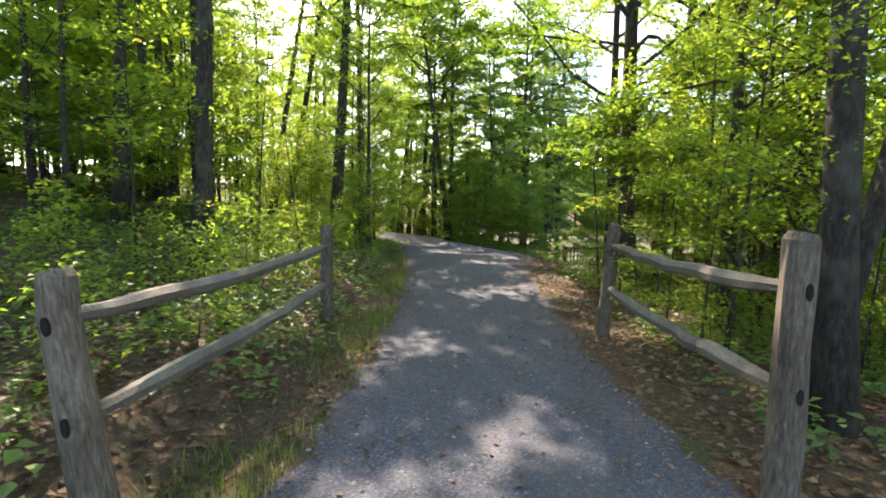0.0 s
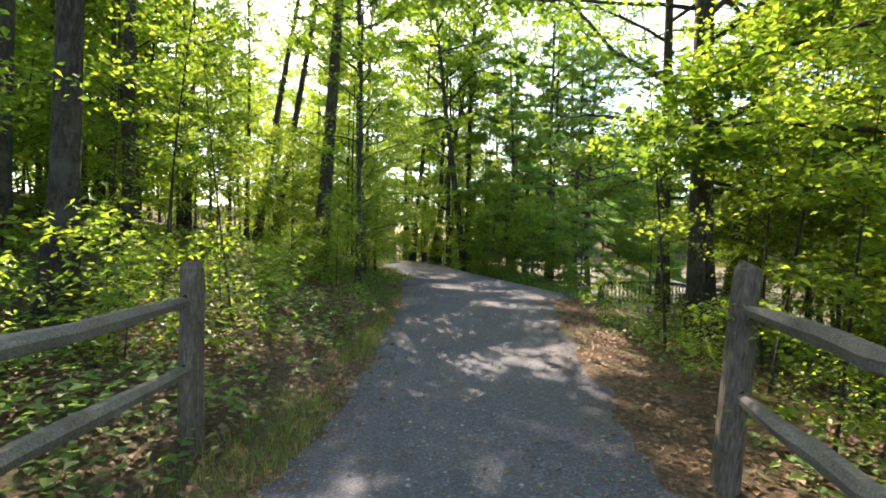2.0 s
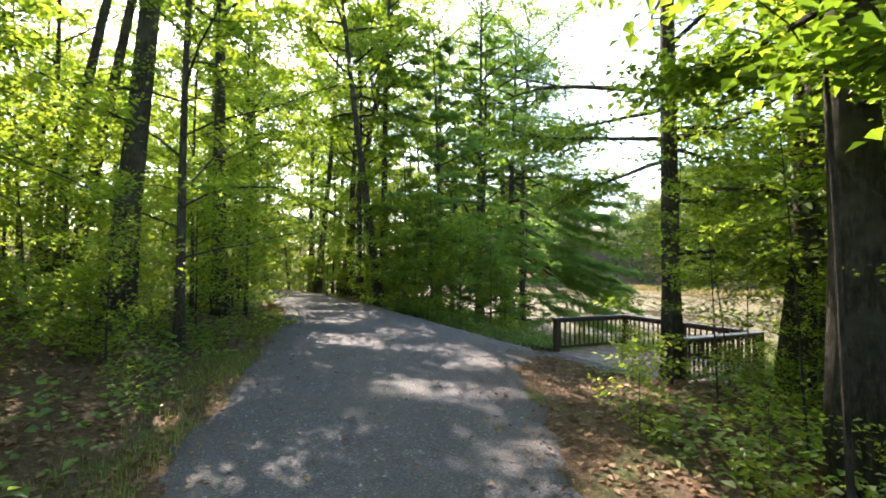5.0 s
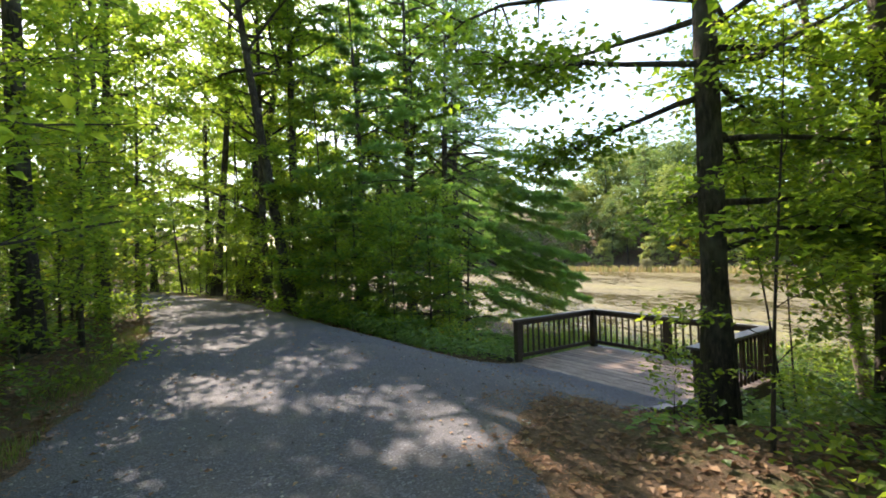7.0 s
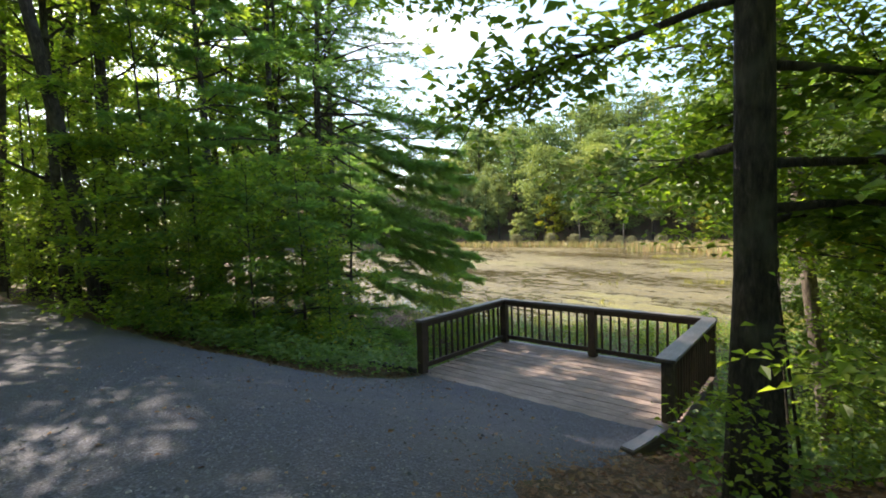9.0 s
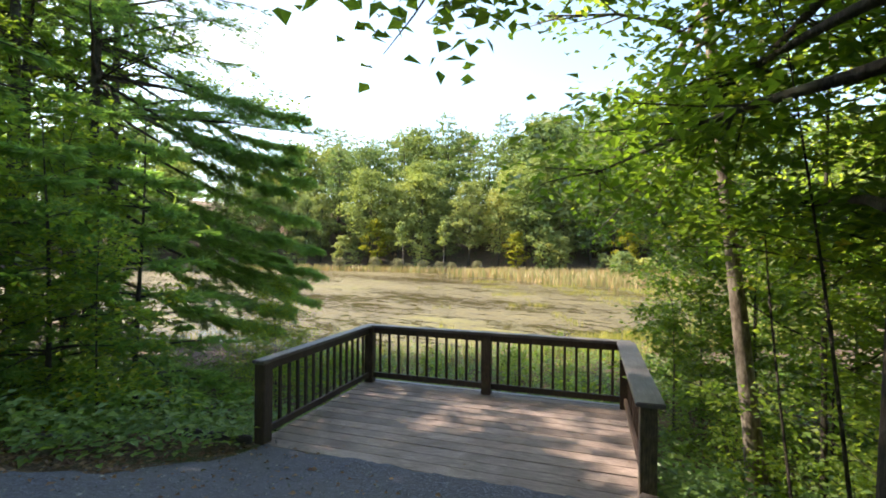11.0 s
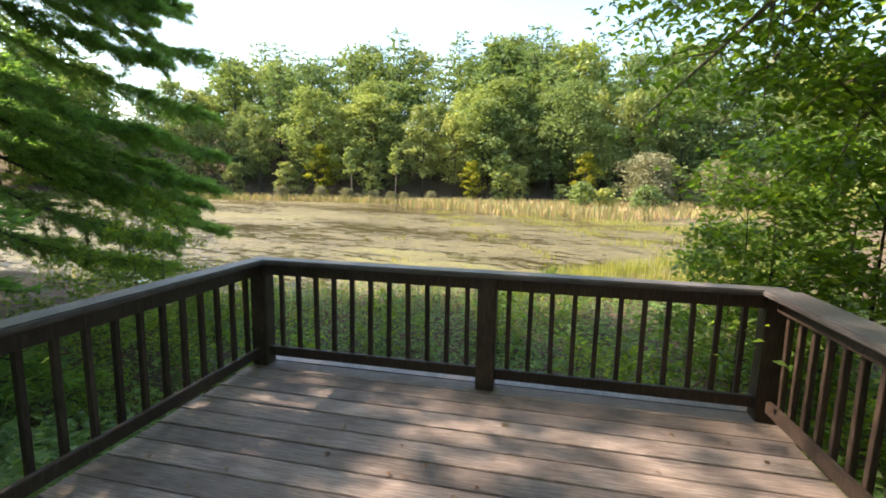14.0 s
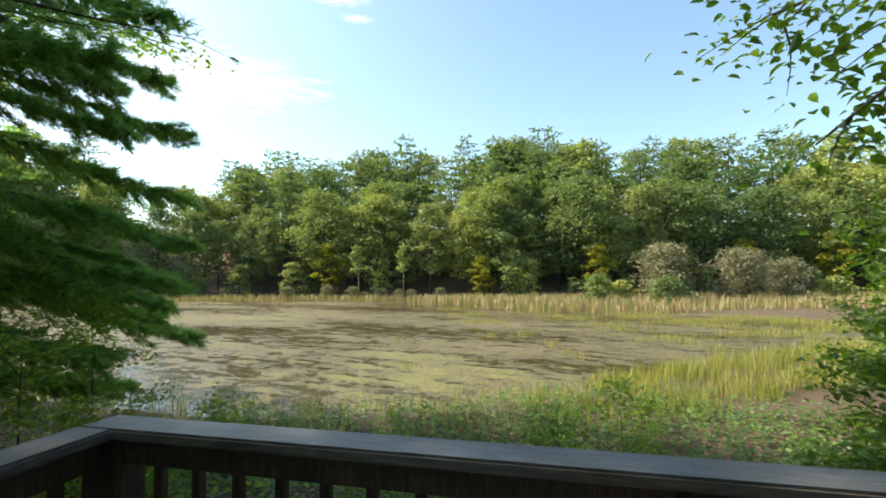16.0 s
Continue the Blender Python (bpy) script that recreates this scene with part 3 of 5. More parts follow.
# trees whose trunks stand beside the path: x, y, kind, scale, turn, tilt
for x, y, kind, s, turn, tilt in [(-4.67, 8.4, 1, 0.9, 20, (0, 1.5)), (-7.4, 10.5, 2, 0.8, 30, (0, 2)), (-8.2, 13.3, 0, 0.75, 250, (0, 3)),
                                  (-2.1, 51, 1, 0.9, 160, (0, 0)), (6.8, 8.6, 1, 0.9, 180, (0, 0))]:
    plant("tree", HIGH[kind], x, y, TALL_LABEL, "tree", "woodland trees", turn, s, tilt)
for x, y, kind, s, turn, tilt in [(8.6, 11.4, 3, 0.8, 50, (0, 2)), (7.7, 14.6, 1, 0.8, 115, (0, 0)), (-7.6, 33.0, 1, 1.0, 310, (0, 0)), (-1.4, 46, 0, 0.8, 60, (0, 0)), 
                                  (-0.6, 34.4, 2, 1.0, 5, (0, 1)), (0.1, 29.7, 3, 0.75, 60, (0, -3)), (-3.2, 39.0, 0, 0.9, 210, (0, 0)), (0.4, 39.5, 3, 0.95, 260, (0, 0)),  (5.6, 36.4, 2, 0.9, 20, (0, 0)),
                                  (-6.8, 43.0, 3, 0.9, 30, (0, 0)), (-11.0, 47.0, 0, 1.0, 80, (0, 0)), (4.3, 7.0, 3, 0.55, 280, (0, 0)), (9.6, 9.2, 3, 0.7, 20, (0, 0)), (7.4, 5.4, 3, 0.7, 120, (0, 0)), (14.6, 12.6, 3, 0.75, 10, (0, 0)), (12.0, 11.2, 3, 0.8, 80, (0, 0)), (17.4, 11.0, 0, 0.75, 190, (0, 0))]:
    plant("tree", TALL[kind], x, y, TALL_LABEL, "tree", "woodland trees", turn, s, tilt)
# second, third and fourth trees are added so their crowns shade path and gravel
for x, y, kind, s, turn, tilt in [(-3.81, 16.66, 0, 1.1, 30, (0, 3)), (-3.3, 20.7, 1, 0.92, 200, (0, 2)), (-4.6, 27.9, 0, 0.85, 40, (0, 2)), (-2.4, 35.2, 0, 1.0, 0, (0, 4)),
                                  (6.6, 13.8, 1, 0.95, 150, (0, -4)), (0.95, 27.6, 1, 0.95, 20, (0, -8)), (1.2, 30.2, 0, 0.95, 90, (0, -6)), (-0.9, 32.6, 1, 1.0, 140, (0, -11))]:
    plant("tree", OVER[kind], x, y, "tall hardwood whose high crown hangs over the path", "tree", "woodland trees", turn, s, tilt)
for x, y, kind, s, turn, tilt in [(-9.7, 17.2, 0, 1.0, 140, (0, 0)), (-6.5, 20.1, 1, 0.9, 0, (0, 9)), (-7.3, 20.7, 0, 0.9, 0, (0, 8)), (-6.62, 12.5, 0, 0.8, 60, (0, 0))]:
    plant("tree", OPEN[kind], x, y, "tall hardwood with a bare dark trunk and high crown", "tree", "woodland trees", turn, s, tilt)
twin = broadleaf(71, 17, 0.145, 0.38, 4.2, 16, 4500, 0.2, M_LEAF, (-0.03, 0.02), 0.06)
plant("tree", twin, 2.84, 3.4, "forked hardwood with rough grey-brown bark beside a fence", "tree", "woodland trees", 0, 1)
bend_tree = broadleaf(73, 18, 0.165, 0.24, 4.8, 20, 17000, 0.112, M_LEAF_OAK, (0, 0), None, False, heavy=3, subs=6,
                      extra=((0.23, (-1.0, 1.2, -0.25), 2.4), (0.21, (1.4, 0.6, -0.1), 2.8), (0.27, (-0.4, -1.4, 0), 3.0), (0.17, (1.0, 1.6, -0.1), 2.2), (0.14, (1.2, -0.6, 0.1), 2.2), (0.19, (1.6, 1.0, 0.2), 3.2), (0.13, (1.5, 0.4, 0.1), 2.5), (0.25, (-1.4, 0.6, 0.1), 3.2), (0.28, (-0.6, 1.6, 0.1), 3.4), (0.30, (1.5, 0.8, 0.0), 3.4), (0.20, (1.0, -0.3, 0.1), 2.4), (0.24, (0.9, 0.4, 0.1), 2.6), (0.16, (0.9, -0.6, 0), 2.2), (0.26, (1.2, -0.4, 0), 3.0)))
wide_tree = broadleaf(74, 19, 0.21, 0.19, 5.0, 24, 16000, 0.13, M_LEAF_OAK, (-0.03, 0), None, False, subs=7,
                      extra=((0.31, (-1.5, 0.35, 0.35), 4.8), (0.38, (-1.4, -0.4, 0.3), 4.6), (0.45, (-1.5, 0.1, 0.2), 5.0), (0.19, (1.5, -0.6, 0.1), 3.0), (0.22, (0.3, 1.6, 0.1), 2.6), (0.16, (1.6, 0.8, 0), 2.4), (0.22, (-0.8, -1.2, 0.1), 2.2), (0.17, (-0.5, -1.0, 0.1), 1.7), (0.26, (0.8, -1.4, 0.2), 2.6), (0.15, (1.2, -0.8, 0), 2.0), (0.20, (1.4, -0.2, 0.1), 2.6)), heavy=3)
shore_oak = broadleaf(75, 20, 0.21, 0.30, 6.0, 24, 9000, 0.17, M_LEAF_OAK, subs=6)
# the third oak is added to shade the deck
for x, y, turn in [(4.9, 37.2, 0), (9.6, 34.8, 110), (6.6, 33.6, 200)]:
    plant("tree", shore_oak, x, y, "spreading hardwood with dark trunk behind the overlook's bushes", "tree", "woodland trees", turn, 1)
plant("tree", wide_tree, 4.4, 11.0, "tall hardwood with dark rough bark and low leafy limbs", "tree", "woodland trees", 0, 1)
plant("tree", bend_tree, 5.66, 15.2, "tall hardwood with dark rough bark beside the overlook", "tree", "woodland trees", 0, 1)
deck_tree = broadleaf(72, 13, 0.112, 0.42, 3.2, 15, 5600, 0.108, M_LEAF_OAK, (-0.05, 0.085), None, True,
                      extra=((0.41, (2.1, 2.2, -1.1), 3.6), (0.44, (2.7, 1.5, -1.4), 4.0), (0.46, (3.0, 0.9, -1.5), 3.8), (0.49, (2.4, 1.9, -1.1), 4.0),
                             (0.38, (2.8, 0.3, -0.6), 3.0), (0.36, (3.0, 0.7, -1.1), 3.4), (0.52, (2.8, 1.6, -1.0), 4.2)), heavy=4, bark=M_PALE_BARK)
plant("tree", deck_tree, 9.67, 15.86, "slender leaning hardwood with peeling pale bark beside the deck", "tree", "woodland trees", 0, 1)


def pine_bough(seed, start, tip, twigs=58, tufts=26, needles=8):
    """One sagging white pine limb with its plume of long needles, bark and needles in one mesh."""
    rg = np.random.default_rng(seed)
    start, tip = np.array(start, float), np.array(tip, float)
    t = np.linspace(0, 1, 12)
    ln = np.linalg.norm(tip - start)
    pts = start + (tip - start) * t[:, None]
    pts[:, 2] += -0.05 * ln * np.sin(math.pi * t) + 0.03 * ln * t ** 4
    pts += np.cumsum(rg.normal(0, 0.012, (12, 3)), 0)
    lumps = [tube(pts, np.linspace(0.05, 0.008, 12), 6, cap=False)]
    fwd = (tip - start) / ln
    side = np.cross(fwd, (0, 0, 1))
    pos, d = [], []
    for k in range(twigs):
        q = 0.30 + 0.70 * ((k + rg.uniform(0, 1)) / twigs) ** 0.8
        base = along_path(pts, min(q, 0.999))
        reach = (0.34 + 1.25 * (1 - q) ** 0.6) * rg.uniform(0.55, 1.15)
        h = fwd * rg.uniform(0.5, 1.0) + side * (1 if k % 2 else -1) * rg.uniform(0.25, 1.0) + np.array((0, 0, rg.uniform(-0.30, 0.28)))
        tw = branch_path(rg, base, h, reach, -0.03, 5, 0.08)
        lumps.append(tube(tw[[0, 2, 4]], (0.011, 0.007, 0.003), 3, cap=False))
        for f in rg.uniform(0.12, 1.0, tufts):
            pos.append(along_path(tw, f))
            d.append(tw[-1] - tw[0])
    bv, bf = join(lumps)
    pos, d = np.repeat(np.array(pos), needles, 0), np.array(d)
    d = np.repeat(d / np.linalg.norm(d, axis=1, keepdims=True), needles, 0) + rg.normal(0, 0.62, (len(pos), 3)) + (0, 0, 0.05)
    d /= np.linalg.norm(d, axis=1, keepdims=True)
    pos = pos + rg.normal(0, 0.03, pos.shape)
    s_ = np.cross(d, rg.normal(0, 1, d.shape))
    s_ /= np.linalg.norm(s_, axis=1, keepdims=True)
    nl = rg.uniform(0.09, 0.17, (len(pos), 1))
    nv = np.stack([pos - s_ * 0.008, pos + s_ * 0.008, pos + d * nl], 1).reshape(-1, 3)
    o = len(bv)
    faces = [tuple(f) for f in bf] + (np.arange(len(nv)).reshape(-1, 3) + o).tolist()
    return mesh_of("branch", np.concatenate([np.array(bv), nv]), faces, [M_BARK, M_NEEDLE], False, [0] * len(bf) + [1] * (len(nv) // 3))


PINE_X, PINE_Y = 7.7, 31.2
pine_foot = np.array((PINE_X, PINE_Y, ground_at(PINE_X, PINE_Y)))
boughs = []
for k, (tip, up) in enumerate([((12.55, 28.7, 4.6), 0.8), ((12.9, 28.5, 3.6), 1.0), ((12.0, 27.6, 5.4), 0.6), ((12.9, 28.4, 2.2), 1.5), ((12.7, 27.8, 1.3), 1.6), ((13.4, 28.9, -0.55), 1.9), ((13.0, 29.3, -0.1), 1.8),
                               ((12.1, 27.9, 0.3), 1.3), ((12.5, 29.6, -1.35), 1.0), ((11.7, 28.6, -1.2), 0.9), ((11.2, 27.4, 3.0), 1.2), ((10.9, 27.0, 1.6), 1.2), ((11.6, 26.6, 0.6), 1.4), ((10.6, 26.6, -0.4), 1.2), ((12.3, 28.9, 0.9), 1.5), ((11.4, 28.0, 4.0), 0.9), ((10.6, 26.4, 3.8), 0.8)]):
    tip = np.array(tip) - pine_foot
    boughs.append(pine_bough(300 + k, (0.05, -0.05, tip[2] + up + 1.3), tip))
plant("pine_tree", (*PINE[1], *boughs), PINE_X, PINE_Y, "white pine with long soft boughs sagging beside the deck", "pine tree", "pines by the pond", 0, 1)
for x, y, kind, s, turn in [(9.5, 38.6, 0, 1.05, 70), (7.2, 35.6, 0, 0.9, 210)]:
    plant("pine_tree", PINE[kind], x, y, "tall white pine with dark trunk and drooping green boughs", "pine tree", "pines by the pond", turn, s)
for x, y, kind, s, turn in [(2.9, 25.6, 0, 0.85, 0), (4.8, 24.2, 1, 0.7, 50), (6.4, 25.4, 0, 0.9, 130)]:
    plant("hemlock", HEMLOCK[kind], x, y, "dense dark evergreen hemlock at the gravel's edge", "hemlock", "hemlocks by the overlook", turn, s)
for x, y, s, turn in [(3.4, 27.6, 0.9, 100)]:
    plant("hemlock", HEMLOCK_TREE[0], x, y, "tall dark hemlock with layered boughs beside the path", "hemlock", "hemlocks by the overlook", turn, s)
BL = "dense dark green bush beside the "
for x, y, kind, s, turn in [(3.6, 23.6, 0, 0.85, 0), (2.2, 25.2, 1, 1.0, 80), (5.1, 23.3, 1, 0.62, 190), (0.9, 27.2, 0, 0.9, 250), (5.6, 26.4, 1, 1.1, 40), (-0.2, 31.6, 0, 0.9, 10), (2.6, 30.5, 1, 1.2, 70)]:
    plant("bush", BUSHY_LIGHT[kind], x, y, "dense green bush beside the gravel overlook", "bush", "bushes by the overlook", turn, s)
for x, y, kind, s, turn in [(13.1, 16.0, 0, 0.98, 0), (14.6, 14.4, 1, 1.0, 90), (12.2, 13.6, 1, 1.05, 200), (10.6, 13.0, 0, 0.9, 300), (11.9, 15.0, 0, 0.8, 150), (14.4, 16.0, 1, 0.85, 260), (13.1, 17.4, 1, 0.72, 75), (14.0, 17.0, 0, 0.85, 130), (15.6, 17.4, 1, 0.55, 20), (19.5, 15.6, 1, 0.6, 220), (21.5, 15.5, 0, 0.7, 10)]:
    plant("bush", BUSHY[kind], x, y, BL + "wooden deck", "bush", "bushes by the deck", turn, s)

# woods on the slope, past the bend and between path and pond
zones = [(-27, -11, 2, 46, 19, 3.2), (4.5, 14, -4, 9.5, 6, 2.6), (-22, 12, 44, 64, 20, 3.4), (-9, 12, -16, -6, 3, 3), (10.5, 16, 4, 12, 4, 2.6)]
spots = []
for x0, x1, y0, y1, n, gap in zones:
    tries = 0
    while n and tries < 4000:
        tries += 1
        x, y = rng.uniform(x0, x1), rng.uniform(y0, y1)
        if clear(x, y, 1.6, 2.6) and all(math.hypot(x - a, y - b) > gap for a, b in spots) and float(signed_distance(POND, np.array(x), np.array(y))) > 2:
            spots.append((x, y))
            n -= 1
            plant("tree", HIGH[rng.integers(0, 3)], x, y, TALL_LABEL, "tree", "woodland trees", rng.uniform(0, 360), rng.uniform(0.65, 1.1), (rng.uniform(-3, 3), rng.uniform(-3, 3)))


def scatter(name, kinds, n, zone, gap, label, category, group, lo, hi, walkway=1.2, water_gap=0.5, test=None):
    x0, x1, y0, y1 = zone
    tries = 0
    while n and tries < 6000:
        tries += 1
        x, y = rng.uniform(x0, x1), rng.uniform(y0, y1)
        on_deck = -0.7 < (x - FL.x) * OUT.x + (y - FL.y) * OUT.y < 3.1 and -0.6 < (x - FL.x) * ALONG.x + (y - FL.y) * ALONG.y < 4.8
        u, a = (x - FL.x) * OUT.x + (y - FL.y) * OUT.y, (x - FL.x) * ALONG.x + (y - FL.y) * ALONG.y
        if on_deck or (-2.2 < u < 0.6 and 3.8 < a < 5.4) or not clear(x, y, gap, walkway) or float(signed_distance(POND, np.array(x), np.array(y))) < water_gap or (test and not test(x, y)):
            continue
        n -= 1
        plant(name, kinds[rng.integers(0, len(kinds))], x, y, label, category, group, rng.uniform(0, 360), rng.uniform(lo, hi), (rng.uniform(-5, 5), rng.uniform(-5, 5)))


def off_view(x, y):
    """Keeps the open strip between deck and pond free of tall growth."""
    u, a = (x - FL.x) * OUT.x + (y - FL.y) * OUT.y, (x - FL.x) * ALONG.x + (y - FL.y) * ALONG.y
    return not (u > -1.5 and -3.5 < a < 7.5)


SL, SP, SH = "slim young hardwood with bright green leaves", "thin woodland sapling with light green leaves", "low leafy woodland shrub with small green leaves"
# the young tree at (-4.0, 26.0) is added to shade the overlook's gravel
for x, y, kind, s, turn in [(-2.5, 15.9, 0, 0.9, 40), (-9.2, 15.6, 0, 1.0, 90), (-9.4, 19.8, 2, 1.1, 75), (-8.6, 22.8, 0, 1.2, 210), (-10.6, 21.6, 1, 1.2, 300),
                            (-8.4, 9.4, 1, 0.9, 260), (-10.2, 13.0, 0, 1.1, 330), (-6.9, 8.2, 2, 0.7, 120), (-11.6, 16.4, 1, 1.1, 15), (-11.8, 9.0, 2, 1.0, 200), (-10.8, 26.0, 0, 1.1, 60), (-7.0, 27.6, 1, 1.0, 290), (-4.3, 30.4, 2, 1.0, 10), (-4.0, 26.0, 1, 1.2, 130), (-9.0, 48.5, 0, 1.2, 30), (-5.0, 47.5, 1, 1.2, 200), (-12.0, 51.5, 2, 1.3, 80), (-2.0, 41.5, 0, 1.1, 140), (2.6, 34.0, 2, 1.1, 20),
                            (7.7, 13.6, 0, 0.8, 70), (9.0, 14.2, 1, 0.85, 170), (6.7, 11.6, 2, 0.7, 250), (7.6, 9.8, 0, 0.9, 350), (5.6, 8.0, 1, 0.7, 110), (10.6, 12.2, 2, 1.0, 45), (4.6, 5.6, 2, 0.65, 200)]:
    plant("young_tree", UNDER[kind], x, y, SL, "tree", "young trees", turn, s)
TH = "leafy yellow-green thicket along the wooded path"
for x, y, s in [(-2.7, 14.2, 0.55), (-2.7, 17.2, 0.75), (-2.9, 19.4, 0.95), (-3.3, 21.8, 1.05), (-4.0, 24.2, 1.1), (-4.9, 26.8, 1.1), (-4.6, 16.6, 0.85), (-6.5, 16.0, 0.95), (-5.4, 19.2, 1.0),
                (-7.7, 12.6, 0.85), (-8.2, 45.8, 1.5), (-10.6, 47.4, 1.7), (-5.4, 44.6, 1.5), (-3.3, 42.6, 1.4), (-13.2, 49.4, 1.7), (-11.6, 35.4, 1.2), (-9.4, 32.2, 1.2), (-7.6, 29.8, 1.1),
                (9.5, 25.5, 0.6), (8.3, 24.5, 0.5), (10.9, 27.2, 0.65), (0.6, 33.2, 1.2), (2.2, 28.4, 1.0), (4.0, 25.2, 0.9), (2.5, 23.9, 0.6), (6.9, 11.2, 0.7), (8.0, 14.9, 0.6), (5.9, 12.6, 0.45), (9.4, 12.6, 0.8), (6.1, 6.6, 0.7), (7.6, 7.8, 0.8)]:
    plant("thicket", THICKET[int(abs(x * 10)) % 2], x, y, TH, "bush", "thickets", 37 * y, s)
for x, y, kind, s, turn in [(3.5, 10.35, 0, 1.0, 180), (3.75, 9.9, 1, 0.8, 20), (-4.0, 9.3, 0, 0.85, 60), (-3.2, 9.8, 1, 0.7, 200), (3.9, 8.6, 1, 0.8, 290), (6.9, 15.3, 0, 0.75, 90), (7.5, 15.6, 1, 0.7, 30)]:
    plant("sapling", STEM[kind], x, y, "thin dark curved sapling stem with sparse leaves", "sapling", "saplings", turn, s)
scatter("young_tree", SLIM, 5, (-11, -6.4, 5, 14), 1.2, SL, "tree", "young trees", 0.6, 1.0)
scatter("young_tree", SLIM, 10, (-14, -9.6, 18, 30), 1.2, SL, "tree", "young trees", 1.0, 1.35)
scatter("young_tree", SLIM, 7, (-15, -10, 14, 34), 1.2, SL, "tree", "young trees", 0.7, 1.1)
scatter("young_tree", SLIM, 9, (6.5, 13, -2, 13), 1.3, SL, "tree", "young trees", 0.6, 1.0, 3.5, 1, off_view)
scatter("young_tree", SLIM_FINE, 4, (3.0, 6.5, 2, 9), 1.3, SL, "tree", "young trees", 0.6, 0.9, 2.5, 1, off_view)
scatter("young_tree", SLIM_BACK, 16, (-14, 4, 33, 52), 1.0, SL, "tree", "young trees", 0.7, 1.1)
for x, y, s, turn in [(6.6, 13.3, 0.8, 10), (7.6, 12.0, 0.9, 60), (4.5, 9.6, 0.5, 100), (6.3, 9.2, 0.8, 200), (8.8, 13.6, 0.8, 280), (7.3, 14.0, 0.85, 33), (10.5, 15.2, 0.95, 145), (3.9, 6.93, 0.75, 320), (-2.96, 17.3, 0.85, 30)]:
    plant("young_tree", SLIM_FINE[int(turn) % 2], x, y, SL, "tree", "young trees", turn, s)
for x, y, kind, s, turn in [(-3.7, 23.8, 0, 0.95, 0), (1.9, 27.3, 1, 0.9, 40), (1.0, 29.4, 2, 0.85, 80), (4.2, 29.0, 0, 0.8, 120), (-1.6, 36.4, 1, 1.0, 160),
                            (-3.5, 19.3, 2, 0.9, 320), (-2.9, 21.6, 1, 0.8, 100), (0.2, 31.2, 0, 0.8, 300)]:
    plant("young_tree", SLIM[kind], x, y, SL, "tree", "young trees", turn, s)
scatter("young_tree", SLIM_BACK, 30, (-36, -20, 0, 56), 1.2, SL, "tree", "young trees", 1.0, 1.4)
scatter("bush", BUSHY_BACK, 26, (-30, -14, 6, 50), 0.6, "leafy green bush on the wooded slope", "bush", "bushes on the slope", 0.8, 1.2)
scatter("young_tree", SLIM_BACK, 34, (-29, -11.5, 3, 42), 1.2, SL, "tree", "young trees", 0.8, 1.2)
scatter("young_tree", SLIM_BACK, 14, (-18, 6, 44, 62), 1.0, SL, "tree", "young trees", 0.8, 1.2)
scatter("bush", BUSHY_BACK, 9, (-16, -8.5, 2, 15), 0.6, "leafy green bush on the wooded slope", "bush", "bushes on the slope", 0.7, 1.0)
scatter("bush", BUSHY_BACK, 12, (-24, -10, 12, 38), 0.6, "leafy green bush on the wooded slope", "bush", "bushes on the slope", 0.7, 1.0)
scatter("bush", BUSHY_BACK, 9, (-14, 2, 40, 56), 0.6, "leafy green bush under the trees past the bend", "bush", "bushes past the bend", 0.7, 1.0)
scatter("sapling", SAPLING, 12, (-9, -4.8, 4, 30), 0.75, SP, "sapling", "saplings", 0.6, 1.1, 1.7)
scatter("sapling", SAPLING, 22, (2.4, 10, 4, 14), 0.9, SP, "sapling", "saplings", 0.5, 0.9, 2.4, 1, off_view)
scatter("sapling", SAPLING, 12, (-12, 4, 30, 46), 0.5, SP, "sapling", "saplings", 0.7, 1.2, 1.8, 1, off_view)
scatter("shrub", SHRUB, 5, (-4.6, -1.8, 7, 14), 0.9, SH, "shrub", "shrubs", 0.6, 1.0, 1.8)
scatter("shrub", SHRUB, 30, (-8, -1.4, 1, 30), 0.7, SH, "shrub", "shrubs", 0.35, 0.85, 1.6)
scatter("shrub", SHRUB, 36, (1.9, 10, 3, 16), 0.8, SH, "shrub", "shrubs", 0.3, 0.65, 1.7)
scatter("shrub", SHRUB, 22, (-10, 9, 21, 44), 0.25, SH, "shrub", "shrubs", 0.5, 1.1, 1.7, 1, off_view)
scatter("shrub", SHRUB, 44, (9.5, 17, 14, 27), 0.25, SH, "shrub", "bank shrubs", 0.4, 0.85, 1.7, 2.0)

# ---------- far shore ----------


